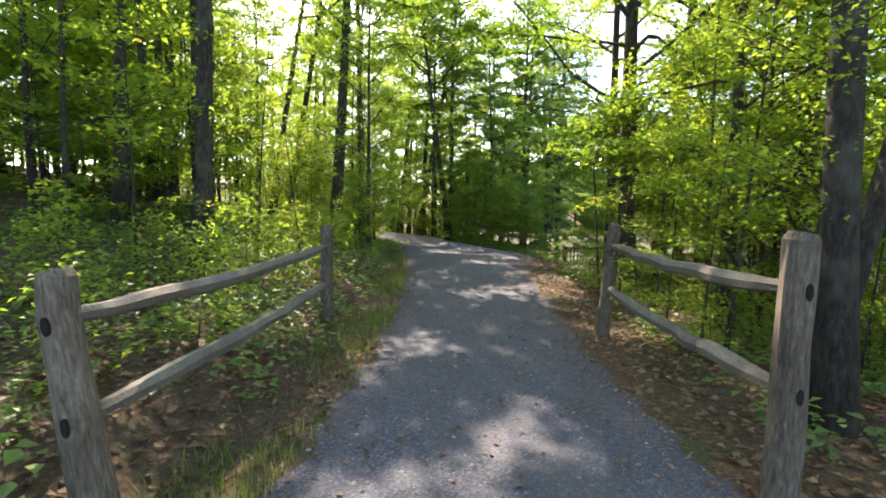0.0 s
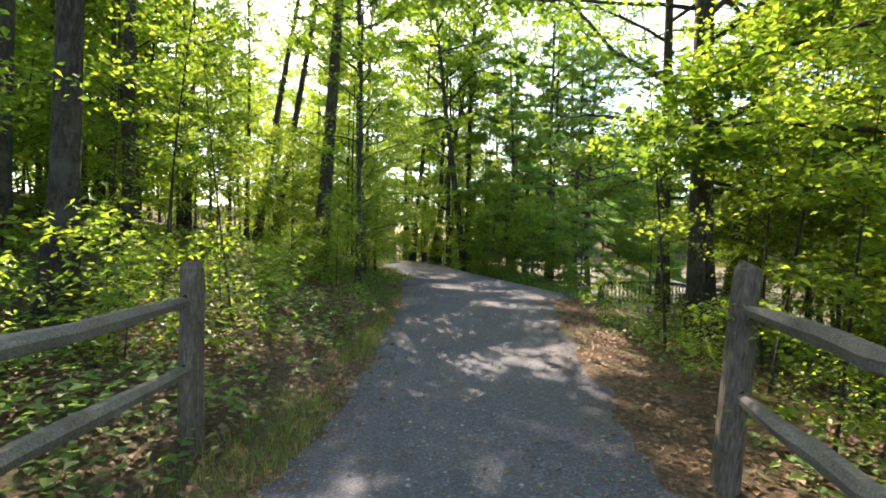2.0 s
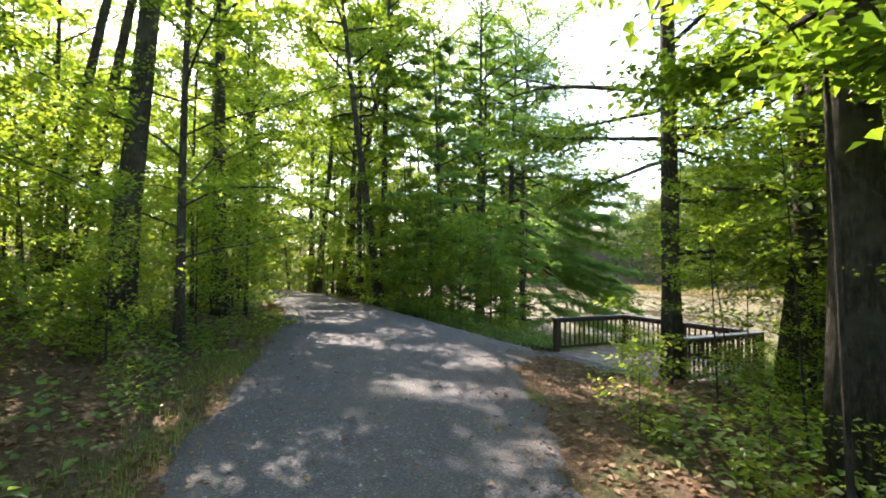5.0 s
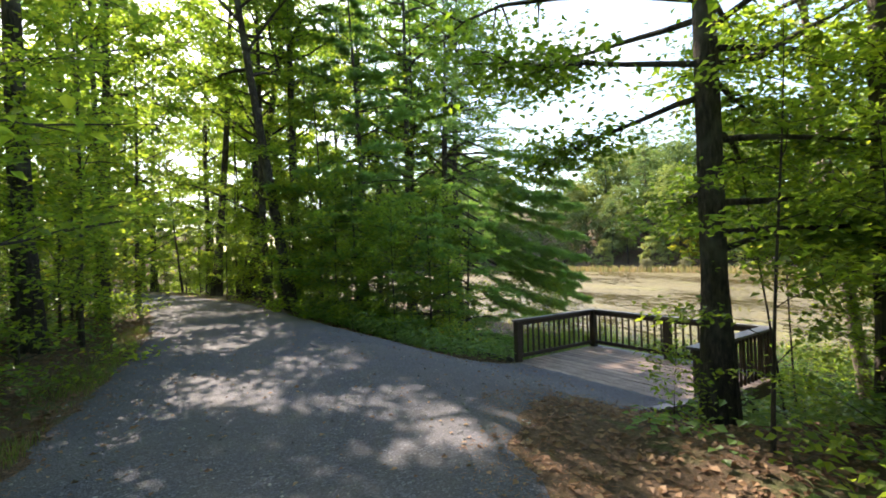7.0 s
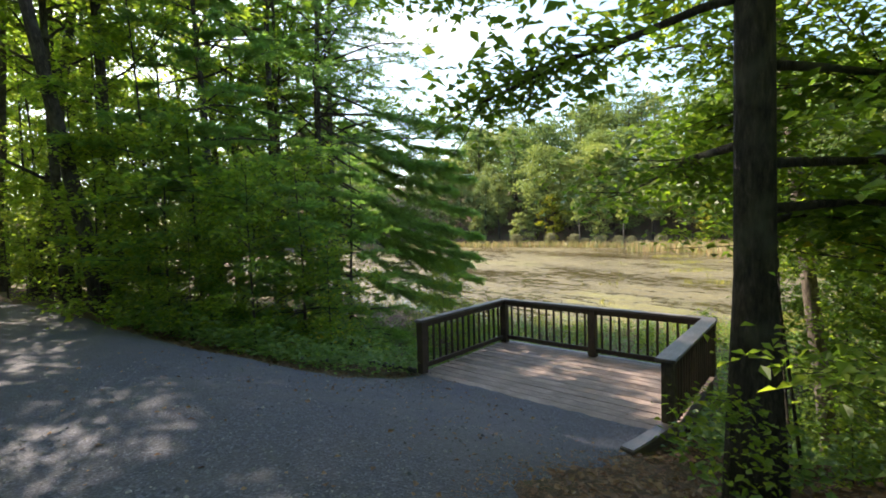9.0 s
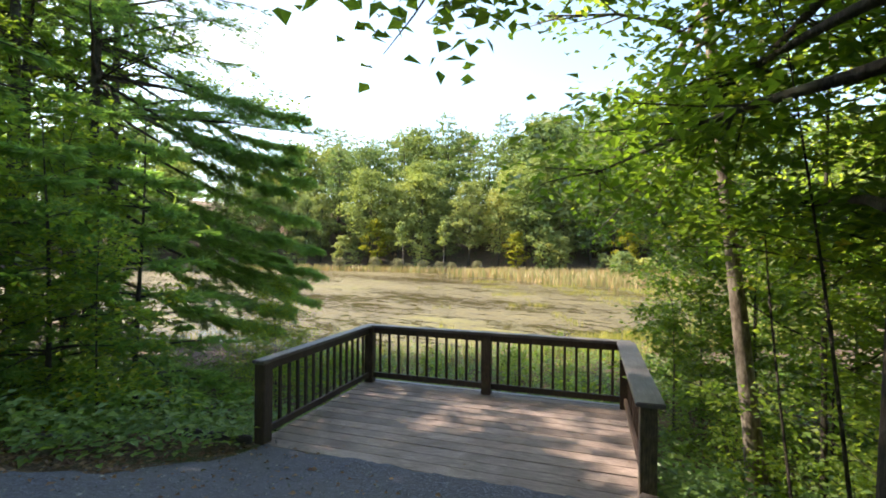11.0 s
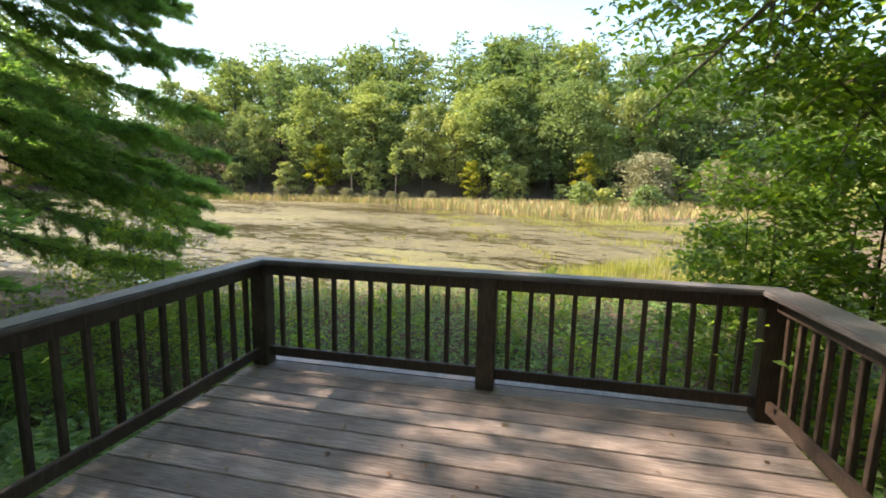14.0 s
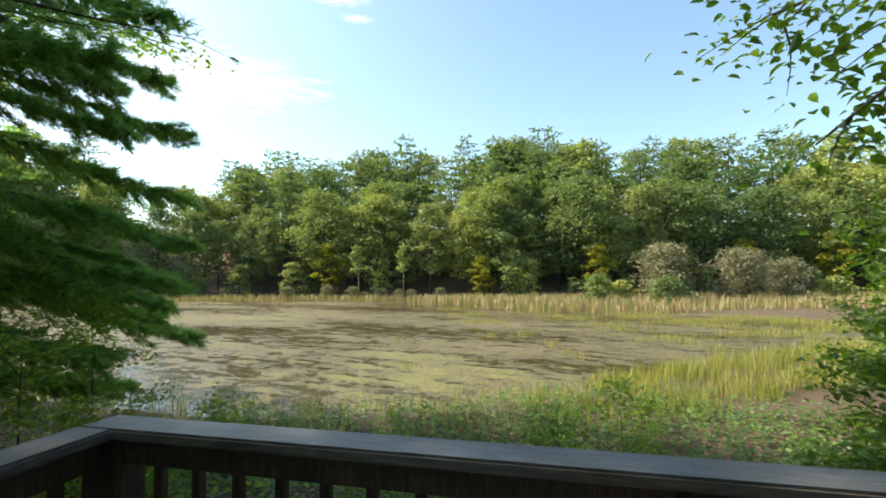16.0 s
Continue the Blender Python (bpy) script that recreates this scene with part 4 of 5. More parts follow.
def far_crown(seed, h, w, low, count, size, material, lumps=40, bark=None):
    """Broad crown of many leafy lobes for a tree seen only across the water, with its trunk and limbs."""
    rg = np.random.default_rng(seed)
    lobes, arms = [], []
    tp = trunk_path(rg, h * 0.93, (rg.uniform(-0.03, 0.03), rg.uniform(-0.03, 0.03)), 6)
    for k in range(lumps):
        f = ((k + rg.uniform(0, 1)) / lumps) ** 0.85
        rr = w * (math.sin(math.pi * (0.14 + 0.80 * f)) ** 0.8) * rg.uniform(0.75, 1.15)
        az = 2.4 * k + rg.uniform(-0.7, 0.7)
        o = rr * rg.uniform(0.25, 0.85)
        c = np.array((o * math.cos(az), o * math.sin(az), (low + (0.96 - low) * f) * h))
        lobes.append((*c, w * rg.uniform(0.20, 0.36)))
        if k % 3 == 0:
            arms.append(tube([along_path(tp, min(0.95, max(0.15, c[2] / h - 0.12))), c], (0.07, 0.02), 3, cap=False))
    b = np.array(lobes)[rg.integers(0, lumps, count)]
    d = rg.normal(0, 1, (count, 3)) + (0, 0, 0.35)
    d /= np.linalg.norm(d, axis=1, keepdims=True)
    pos = b[:, :3] + d * b[:, 3:] * rg.uniform(0.35, 1.2, (count, 1)) * (1.15, 1.15, 0.62)
    up = d * 0.8 + rg.normal(0, 0.45, (count, 3)) + (0, 0, 0.6)
    ln = size * rg.uniform(0.6, 1.4, count)
    v, f = leaves(pos, rg.normal(0, 1, (count, 3)) * (1, 1, 0.5), up, ln, ln * 0.48)
    return mesh_of("trunk", *join([tube(tp, 0.011 * h * (1 - 0.85 * np.linspace(0, 1, 6)), 6)] + arms), bark or M_BARK, True), mesh_of("crown", v, f, material)


def far_pine(seed, h, w, low, count, size, material):
    """White pine seen across the water: whorls of level limbs with upturned plumes and an uneven spire."""
    rg = np.random.default_rng(seed)
    tp = trunk_path(rg, h, (0, 0), 6)
    arms, tips = [tube(tp, 0.011 * h * (1 - 0.9 * np.linspace(0, 1, 6)), 6)], []
    levels = 12
    for k in range(levels):
        f = low + (0.985 - low) * k / (levels - 1)
        for j in range(6):
            az = 1.05 * j + 0.7 * k + rg.uniform(-0.3, 0.3)
            ln = w * (1 - 0.76 * ((f - low) / (1 - low)) ** 1.8) * rg.uniform(0.55, 1.15)
            b = branch_path(rg, along_path(tp, min(0.99, f)), (math.cos(az), math.sin(az), rg.uniform(-0.05, 0.3)), ln, 0.03, 5, 0.06)
            arms.append(tube(b[[0, 4]], (0.05, 0.015), 3, cap=False))
            tips += [b] * max(1, int(2.2 * ln))
    who = rg.integers(0, len(tips), count)
    pos = np.array([along_path(tips[i], q) for i, q in zip(who, rg.uniform(0.25, 1.0, count))])
    pos += rg.normal(0, 1, (count, 3)) * (0.34, 0.34, 0.16)
    out = pos * (1, 1, 0)
    d = out / (np.linalg.norm(out, axis=1, keepdims=True) + 1e-6) + rg.normal(0, 0.5, (count, 3)) + (0, 0, 0.25)
    ln = size * rg.uniform(0.6, 1.3, count)
    v, f = leaves(pos, d, rg.normal(0, 0.6, (count, 3)) + (0, 0, 1), ln, ln * 0.26)
    return mesh_of("trunk", *join(arms), M_BARK, True), mesh_of("crown", v, f, material)


FAR = [far_crown(81, 18.5, 5.3, 0.20, 3700, 0.41, M_FAR, 50), far_crown(82, 20.5, 6.0, 0.28, 4100, 0.42, M_FAR, 60), far_crown(83, 17, 4.8, 0.12, 3400, 0.40, M_FAR_DARK, 44), far_crown(89, 19.5, 4.6, 0.24, 3400, 0.40, M_FAR_DARK, 48)]
FARP = [far_pine(84, 22, 5.4, 0.25, 1800, 0.70, M_FAR_PINE), far_pine(85, 20.5, 5.8, 0.3, 1800, 0.70, M_FAR_PINE)]
BACK = [far_crown(91, 20, 5.6, 0.35, 1400, 0.66, M_FAR), far_crown(92, 21, 5.4, 0.35, 1400, 0.66, M_FAR_DARK)]
FARY = [far_crown(86, 10, 2.6, 0.06, 1700, 0.34, M_FAR_YELLOW, 26)]
LOW = [far_crown(94, 6.5, 2.6, 0.04, 950, 0.36, M_FAR_DARK, 24), far_crown(95, 7.5, 2.4, 0.06, 950, 0.36, M_FAR, 24)]
BIRCH = [far_crown(93, 8.5, 1.5, 0.5, 520, 0.34, M_FAR, 12, M_PALE_BARK)]
WILLOW = [far_crown(87, 7.0, 4.0, 0.05, 5200, 0.24, M_WILLOW, 46)]
BUSH = [far_crown(88, 3.4, 2.0, 0.1, 1100, 0.26, M_FAR, 24)]


def far_plant(name, meshes, x, y, label, category, group, turn, scale):
    m = pose(x, y, ground_at(x, y) - 0.1, 0, 0, turn) @ Matrix.Diagonal((scale * 1.2, scale * 1.2, scale * rng.uniform(0.88, 1.08), 1))
    e = thing(name, m, label, category, group)
    for nm, me in zip(("trunk", "crown"), meshes):
        part(nm, me, None, e)


FT, FP = "rounded green hardwood on the far shore", "tall white pine rising above the far shore woods"
for row, (back, gap, pines) in enumerate(((1.5, 5.6, 0), (6.0, 5.2, 0.04), (12.0, 5.6, 0.14), (19.5, 6.0, 0.3), (28, 6.4, 0.5), (38, 6.8, 0.6))):
    for (ax, ay), (bx, by) in zip(SHORE, SHORE[1:]):
        ln = math.hypot(bx - ax, by - ay)
        nx, ny = -(by - ay) / ln, (bx - ax) / ln
        n = int(ln / gap) + 1
        for k in range(n):
            f = (k + rng.uniform(0.15, 0.85)) / n
            off = back + rng.uniform(-1.8, 1.8) * min(1, row)
            x, y = ax + (bx - ax) * f + nx * off, ay + (by - ay) * f + ny * off
            turn = rng.uniform(0, 360)
            if row == 0:
                if rng.uniform() < 0.22:
                    far_plant("tree", FARY[0], x, y, "small yellowing tree on the far shore", "tree", "far shore trees", turn, rng.uniform(0.6, 1.0))
                elif rng.uniform() < 0.75:
                    far_plant("bush", LOW[rng.integers(0, 2)], x, y, "low leafy growth at the far water's edge", "bush", "far shore bushes", turn, rng.uniform(0.5, 1.05))
            elif rng.uniform() < pines:
                far_plant("pine_tree", FARP[rng.integers(0, 2)], x, y, FP, "pine tree", "far shore pines", turn, rng.uniform(0.82, 1.1))
            else:
                far_plant("tree", FAR[rng.integers(0, 4)] if row < 3 else BACK[rng.integers(0, 2)], x, y, FT, "tree", "far shore trees", turn, rng.uniform(0.72, 1.08) * (0.86 if row == 1 else 1.0))
for x, y, tilt in [(63.9, 66.2, (4, -10)), (66.9, 60.1, (0, 1))]:
    e = thing("birch", pose(x, y, ground_at(x, y) - 0.1, *tilt, 0), "thin pale birch trunk standing at the far shore", "birch", "birches")
    for nm, me in zip(("trunk", "crown"), BIRCH[0]):
        part(nm, me, None, e)
for x, y, s in [(63.5, 67, 0.28), (65, 63, 0.25), (62, 71, 0.3), (66, 58, 0.22), (67.5, 54, 0.26), (59.5, 77, 0.3), (64.2, 65.5, 0.2), (66.4, 60.6, 0.24)]:
    far_plant("bush", WILLOW[0], x, y, "small pale dry bush on the far shore", "bush", "shore bushes", 30 * x, s)
for x, y, s in [(72, 24, 1.05), (74, 16, 0.85), (79, 11, 0.75)]:
    far_plant("willow_bush", WILLOW[0], x, y, "grey-green willow bush in the reed bed", "bush", "willows", 40 * x, s)
for x, y, s in [(65, 31, 1.0), (68, 28.6, 0.9), (63.5, 23.5, 1.05), (80, 6, 1.0), (82, 0, 1.1)]:
    far_plant("bush", BUSH[0], x, y, "rounded green bush at the marsh edge", "bush", "marsh bushes", 30 * x, s)

# ---------- clouds ----------


def make_cloud():
    m, n, l, p = mat("thin_cloud", 1.0)
    tc, ln = n.new("ShaderNodeTexCoord"), n.new("ShaderNodeVectorMath")
    ln.operation = "LENGTH"
    l.new(tc.outputs["Object"], ln.inputs[0])
    nz = noise_tex(n, l, mapped(n, l, (2.0, 3.0, 2.0)), 1.6, 8, 0.62)
    sub = n.new("ShaderNodeMath")
    sub.operation = "MULTIPLY_ADD"
    sub.inputs[1].default_value = -0.55
    l.new(ln.outputs["Value"], sub.inputs[0])
    l.new(nz, sub.inputs[2])
    fac = ramp(n, l, sub.outputs[0], [(0.08, (0, 0, 0)), (0.6, (0.6, 0.6, 0.6))])
    em, tr, mx = n.new("ShaderNodeEmission"), n.new("ShaderNodeBsdfTransparent"), n.new("ShaderNodeMixShader")
    em.inputs[0].default_value, em.inputs[1].default_value = (1, 0.99, 0.97, 1), 0.9
    l.new(fac, mx.inputs[0])
    l.new(tr.outputs[0], mx.inputs[1])
    l.new(em.outputs[0], mx.inputs[2])
    l.new(mx.outputs[0], n["Material Output"].inputs[0])
    return m


M_CLOUD = make_cloud()
for az, el, w, hh in ((47, 31, 120, 30), (49.5, 29.2, 60, 16), (33, 21.5, 420, 110)):
    d = Vector((math.sin(radians(az)) * math.cos(radians(el)), math.cos(radians(az)) * math.cos(radians(el)), math.sin(radians(el))))
    c = new("cloud", mesh_of("cloud", [(-1, -1, 0), (1, -1, 0), (1, 1, 0), (-1, 1, 0)], [(0, 1, 2, 3)], M_CLOUD))
    c.matrix_world = look(d * 1500, (0, 0, 0)) @ Matrix.Diagonal((w, hh, 1, 1))
    tagged(c, "thin white wisp of cloud in a blue sky", "cloud", "clouds", "structure")

# ---------- deck ----------
# in the deck's own axes x runs along the boards and y points to the pond
deck_m = pose(FL.x, FL.y, DECK_Z, 0, 0, math.degrees(math.atan2(ALONG.y, ALONG.x)))
deck = thing("deck", deck_m, "weathered brown board deck overlooking a pond", "deck")
rd = random.Random(9)
ROWS_OF_BOARDS = 14
bw = (DECK_W + 0.14) / ROWS_OF_BOARDS
for i in range(ROWS_OF_BOARDS):
    bm = bmesh.new()
    box(bm, 0, 0, 0, bw - rd.uniform(0.006, 0.012), DECK_L + 0.16 + rd.uniform(-0.02, 0.02), 0.036, 0.004)
    ob = part("board", bm, M_DECK, deck)
    ob.matrix_basis = pose(DECK_L / 2 + rd.uniform(-0.01, 0.01), -0.06 + bw * (i + 0.5), -0.019 + rd.uniform(-0.003, 0.003), 0, rd.uniform(-0.5, 0.5), 90 + rd.uniform(-0.1, 0.1))
for cx, cy, sx, sy in ((DECK_L / 2, 0.02, DECK_L, 0.045), (DECK_L / 2, DECK_W + 0.04, DECK_L, 0.045), (-0.02, DECK_W / 2, 0.045, DECK_W), (DECK_L + 0.02, DECK_W / 2, 0.045, DECK_W)):
    bm = bmesh.new()
    part("rim_joist", box(bm, cx, cy, -0.165, sx, sy, 0.24, 0.004), M_RAIL, deck)
bm = bmesh.new()
part("edge_board", box(bm, DECK_L / 2, DECK_W + 0.135, -0.02, DECK_L + 0.1, 0.10, 0.038, 0.004), M_CAP, deck, "pale greyed edge board")
bm = bmesh.new()
part("stilt", box(bm, DECK_L + 0.13, 0.75, -0.55, 0.13, 0.13, 0.9, 0.008), M_RAIL, deck)
for a0 in (0.25, DECK_L / 2, DECK_L - 0.25):
    bm = bmesh.new()
    part("stilt", box(bm, a0, DECK_W - 0.15, -0.95, 0.14, 0.14, 1.7, 0.008), M_RAIL, deck)


def railing(a0, b0, a1, b1, posts, n_each, inset, label, over=0.0):
    """One side of the guard rail: posts, top and bottom rail, cap board and balusters. Its own y points outwards."""
    ln, ang = math.hypot(a1 - a0, b1 - b0), math.degrees(math.atan2(b1 - b0, a1 - a0))
    e = thing("railing", deck_m @ pose(a0, b0, 0, 0, 0, ang), label, "railing", "deck railings")
    for s, w, own in posts:
        if own:
            bm = bmesh.new()
            part("post", box(bm, s * ln, 0, (RAIL_H - 0.045) / 2, w, w, RAIL_H - 0.045, 0.008), M_FENCE if over > 0.05 else M_RAIL, e)
    for nm, z, hh in (("top_rail", RAIL_H - 0.095, 0.095), ("bottom_rail", 0.125, 0.085)):
        bm = bmesh.new()
        part(nm, box(bm, ln / 2, 0.0, z, ln - inset, 0.042, hh, 0.005), M_RAIL, e)
    bm = bmesh.new()
    cap = part("cap_board", box(bm, 0, 0, 0, 0.24 if over > 0.05 else 0.16, ln + (0.16 if inset < 0.15 else over), 0.042, 0.009), M_CAP, e, "greyed flat cap board")
    cap.matrix_basis = pose(ln / 2 + (0.083 + over / 2 if over and a0 > 1 else -0.083 - over / 2 if over else 0), 0, RAIL_H - 0.021 + (0.003 if over else 0), 0, 0, 90)
    bal = bmesh.new()
    box(bal, 0, 0, 0, 0.036, 0.036, RAIL_H - 0.16, 0.003)
    me = bpy.data.meshes.new("baluster")
    bal.to_mesh(me)
    bal.free()
    me.materials.append(M_RAIL)
    stops = [s for s, w, own in posts]
    for s0, s1, n in zip(stops, stops[1:], n_each):
        for k in range(n):
            o = part("baluster", me, None, e)
            o.matrix_basis = pose((s0 + (s1 - s0) * (k + 1) / (n + 1)) * ln, 0.042, 0.08 + (RAIL_H - 0.16) / 2, rd.uniform(-0.4, 0.4), rd.uniform(-0.7, 0.7), rd.uniform(-4, 4))
    return e


RL = "dark brown wooden deck railing with square balusters"
railing(0, 0, 0, DECK_W, ((0, 0.14, True), (1, 0.14, False)), (14,), 0.16, RL + " beside a pine", 0.02)
railing(0, DECK_W, DECK_L, DECK_W, ((0, 0.145, True), (0.5, 0.145, True), (1, 0.145, True)), (11, 11), 0.1, RL + " facing the pond")
railing(DECK_L, DECK_W, DECK_L + 0.06, 0, ((0, 0.14, False), (1, 0.14, True)), (17,), 0.16, RL + " and sunlit cap", 0.10)


def timber(name, a0, b0, a1, b1, z, w, hh, label, material):
    ln, ang = math.hypot(a1 - a0, b1 - b0), math.degrees(math.atan2(b1 - b0, a1 - a0))
    bm = bmesh.new()
    box(bm, 0, 0, 0, w, ln, hh, 0.012)
    me = bpy.data.meshes.new(name)
    bm.to_mesh(me)
    bm.free()
    me.materials.append(material)
    ob = new(name, me)
    ob.matrix_basis = deck_m @ pose((a0 + a1) / 2, (b0 + b1) / 2, z, 0, 0, ang - 90)
    return tagged(ob, label, "timber")


timber("edging_timber", DECK_L - 0.10, -1.0, DECK_L + 0.08, -0.09, 0.03, 0.17, 0.26, "squared weathered timber at the deck's entrance", M_CAP)
timber("edging_board", -0.14, -0.02, -1.35, -0.12, 0.015, 0.045, 0.10, "thin weathered edging board beside the gravel", M_CAP)
timber("edging_board", -1.7, -0.75, -2.35, -1.0, 0.13, 0.05, 0.05, "loose weathered edging board on the gravel", M_CAP)
timber("slanted_board", DECK_L + 0.12, 0.15, DECK_L + 0.12, 1.6, -0.02, 0.045, 0.14, "weathered board along the deck's outer side", M_CAP)

# ---------- split rail fences ----------


def fence_post(x, y, tall, w, tilt, turn, side, label):
    rg = np.random.default_rng(int(abs(x * 100)) + 3)
    z0 = ground_at(x, y)
    e = thing("fence_post", pose(x, y, z0, tilt[0], tilt[1], turn), label, "fence post", "split rail fence posts")
    zs = [-0.35, 0.0, tall * 0.3, tall * 0.6, tall * 0.85, tall - 0.04, tall]
    vs, fs = tube([(rg.normal(0, 0.006), rg.normal(0, 0.006), z) for z in zs], [w * k / 2 for k in (1.08, 1.1, 1.04, 1.0, 1.0, 0.97, 0.8)], 10, rg, 0.07)
    shaft = part("shaft", mesh_of("shaft", vs, fs, M_FENCE), None, e)
    for z in (tall * 0.80, tall * 0.43):
        # no hole is cut: a solid plug carries the hole's shade as its colour
        bm = bmesh.new()
        bmesh.ops.create_cone(bm, cap_ends=True, segments=12, radius1=0.037, radius2=0.037, depth=w * 1.12, matrix=Matrix.Translation((0, 0, z)) @ Euler((radians(90), 0, 0)).to_matrix().to_4x4() @ Matrix.Diagonal((0.5, 1.3, 1, 1)))
        part("mortise_hole", bm, M_HOLE_SHADE, shaft, "rail hole in the post, its shade shown by a dark plug")
    return e


def fence_rail(p, q, w, sag, label, seed):
    rg = np.random.default_rng(seed)
    p, q = np.array(p), np.array(q)
    pts, rad = [], []
    for t in np.linspace(0, 1, 14):
        c = p + (q - p) * t + (0, 0, -sag * math.sin(math.pi * t)) + rg.normal(0, 0.008, 3)
        pts.append(c)
        rad.append(w * (0.62 + 0.42 * min(1, 6 * t, 6 * (1 - t))))
    vs, fs = tube(pts, rad, 7, rg, 0.1)
    return tagged(new("fence_rail", mesh_of("fence_rail", vs, fs, M_FENCE_RAIL)), label, "fence rail", "split rail fence rails")


for near, far, tn, tf, tiltn, tiltf, seed in (((-2.28, 2.05), (-2.03, 6.5), 1.38, 1.44, (-4, -12), (0, 0), 3), ((1.43, 2.2), (1.92, 6.12), 1.58, 1.58, (0, 1), (0, 4), 8)):
    turn = 90 - math.degrees(math.atan2(far[1] - near[1], far[0] - near[0]))
    fence_post(*near, tn, 0.19, tiltn, -turn, 1, "weathered grey cedar fence post with rail holes beside the path")
    fence_post(*far, tf, 0.18, tiltf, -turn, 1, "weathered grey cedar fence post holding two rails")
    zn, zf = ground_at(*near), ground_at(*far)
    for k in (0.80, 0.43):
        fence_rail((near[0] + math.sin(radians(tiltn[1])) * tn * k, near[1] - math.sin(radians(tiltn[0])) * tn * k, zn + tn * k),
                   (far[0] + math.sin(radians(tiltf[1])) * tf * k, far[1], zf + tf * k), 0.062, 0.05, "weathered grey split cedar rail between fence posts", seed + int(10 * k))

# ---------- undergrowth, litter, reeds ----------
rs = np.random.default_rng(77)


def spread_points(n, x0, x1, y0, y1, test):
    x, y = rs.uniform(x0, x1, n), rs.uniform(y0, y1, n)
    ok = test(x, y)
    return x[ok], y[ok]


def off_deck(x, y):
    u, a = (x - FL.x) * OUT.x + (y - FL.y) * OUT.y, (x - FL.x) * ALONG.x + (y - FL.y) * ALONG.y
    return ~((u > -0.15) & (u < 2.85) & (a > -0.15) & (a < 4.2))


def gdist(x, y):
    return signed_distance(GRAVEL, x, y)


def stuff(name, v, f, material, label, category):
    return tagged(new(name, mesh_of(name, v, f, material)), label, category, kind="stuff")


def flat_leaves(x, y, lift, size, material, name, label, category, tilt=0.35):
    n = len(x)
    pos = np.stack([x, y, height(x, y) + lift], 1)
    az = rs.uniform(0, 6.28, n)
    d = np.stack([np.cos(az), np.sin(az), rs.normal(0, 0.15, n)], 1)
    up = np.stack([rs.normal(0, tilt, n), rs.normal(0, tilt, n), np.ones(n)], 1)
    ln = size * rs.uniform(0.6, 1.4, n)
    return stuff(name, *leaves(pos, d, up, ln, ln * rs.uniform(0.28, 0.42, n)), material, label, category)


x, y = spread_points(76000, -9, 9, -1, 26, lambda x, y: (gdist(x, y) > 0.02 + 0.1 * np.sin(3 * y)) & (gdist(x, y) < 4.5) & off_deck(x, y))
flat_leaves(x, y, 0.015, 0.072, M_LITTER, "leaf_litter", "brown dry leaf litter covering the forest floor", "leaf litter")
x, y = spread_points(10000, -2, 6, -1, 22, lambda x, y: (gdist(x, y) < -0.02) & (rs.uniform(0, 1, x.shape) < np.exp(gdist(x, y) * 1.6) + 0.10))
flat_leaves(x, y, 0.03, 0.05, M_LITTER, "fallen_leaves", "scattered dry leaves lying on the gravel path", "fallen leaves")
x, y = spread_points(30, 0, 4.03, 0, 2.6, lambda x, y: x > -1)
pts = np.array([deck_m @ Vector((a, b, 0.008)) for a, b in zip(x, y)])
az = rs.uniform(0, 6.28, len(pts))
stuff("fallen_leaves", *leaves(pts, np.stack([np.cos(az), np.sin(az), 0 * az], 1), np.stack([0 * az, 0 * az, 0 * az + 1], 1), rs.uniform(0.03, 0.06, len(pts)), rs.uniform(0.01, 0.02, len(pts))), M_LITTER, "few dry leaves on the deck boards", "fallen leaves")
x, y = spread_points(30000, 0.5, 6, 0, 16.5, lambda x, y: (gdist(x, y) > -0.45 + 0.25 * wavy(x, y, 1.7, 0.6)) & (gdist(x, y) < 0.5))
n = len(x)
az = rs.uniform(0, 6.28, n)
stuff("pine_needles", *leaves(np.stack([x, y, height(x, y) + 0.028], 1), np.stack([np.cos(az), np.sin(az), 0 * az], 1), np.stack([0 * az, 0 * az, 0 * az + 1], 1), rs.uniform(0.03, 0.08, n), rs.uniform(0.002, 0.004, n)),
      M_NEEDLE_DRY, "rusty dry pine needles along the path's edge", "pine needles")
x, y = spread_points(26000, -3.2, 0.2, 0, 24, lambda x, y: (gdist(x, y) > -0.28 + 0.22 * wavy(x, y, 1.9, 0.9)) & (gdist(x, y) < 0.35))
n = len(x)
az = rs.uniform(0, 6.28, n)
stuff("pine_needles", *leaves(np.stack([x, y, height(x, y) + 0.028], 1), np.stack([np.cos(az), np.sin(az), 0 * az], 1), np.stack([0 * az, 0 * az, 0 * az + 1], 1), rs.uniform(0.03, 0.08, n), rs.uniform(0.002, 0.005, n)),
      M_NEEDLE_DRY, "rusty dry needles and chaff on the path's grassy edge", "pine needles")
# pebbles
x, y = spread_points(13000, -1.7, 6, 0.5, 21, lambda x, y: gdist(x, y) < 0.1)
n = len(x)
r = 0.006 + 0.016 * rs.uniform(0, 1, n) ** 3
c = np.stack([x, y, height(x, y) + 0.024], 1)
octa = np.array([(1, 0, 0), (0, 1, 0), (-1, 0, 0), (0, -1, 0), (0.1, 0.1, 0.7)])
az = rs.uniform(0, 6.28, n)
rot = np.stack([np.stack([np.cos(az), -np.sin(az), 0 * az], 1), np.stack([np.sin(az), np.cos(az), 0 * az], 1), np.stack([0 * az, 0 * az, 0 * az + 1], 1)], 1)
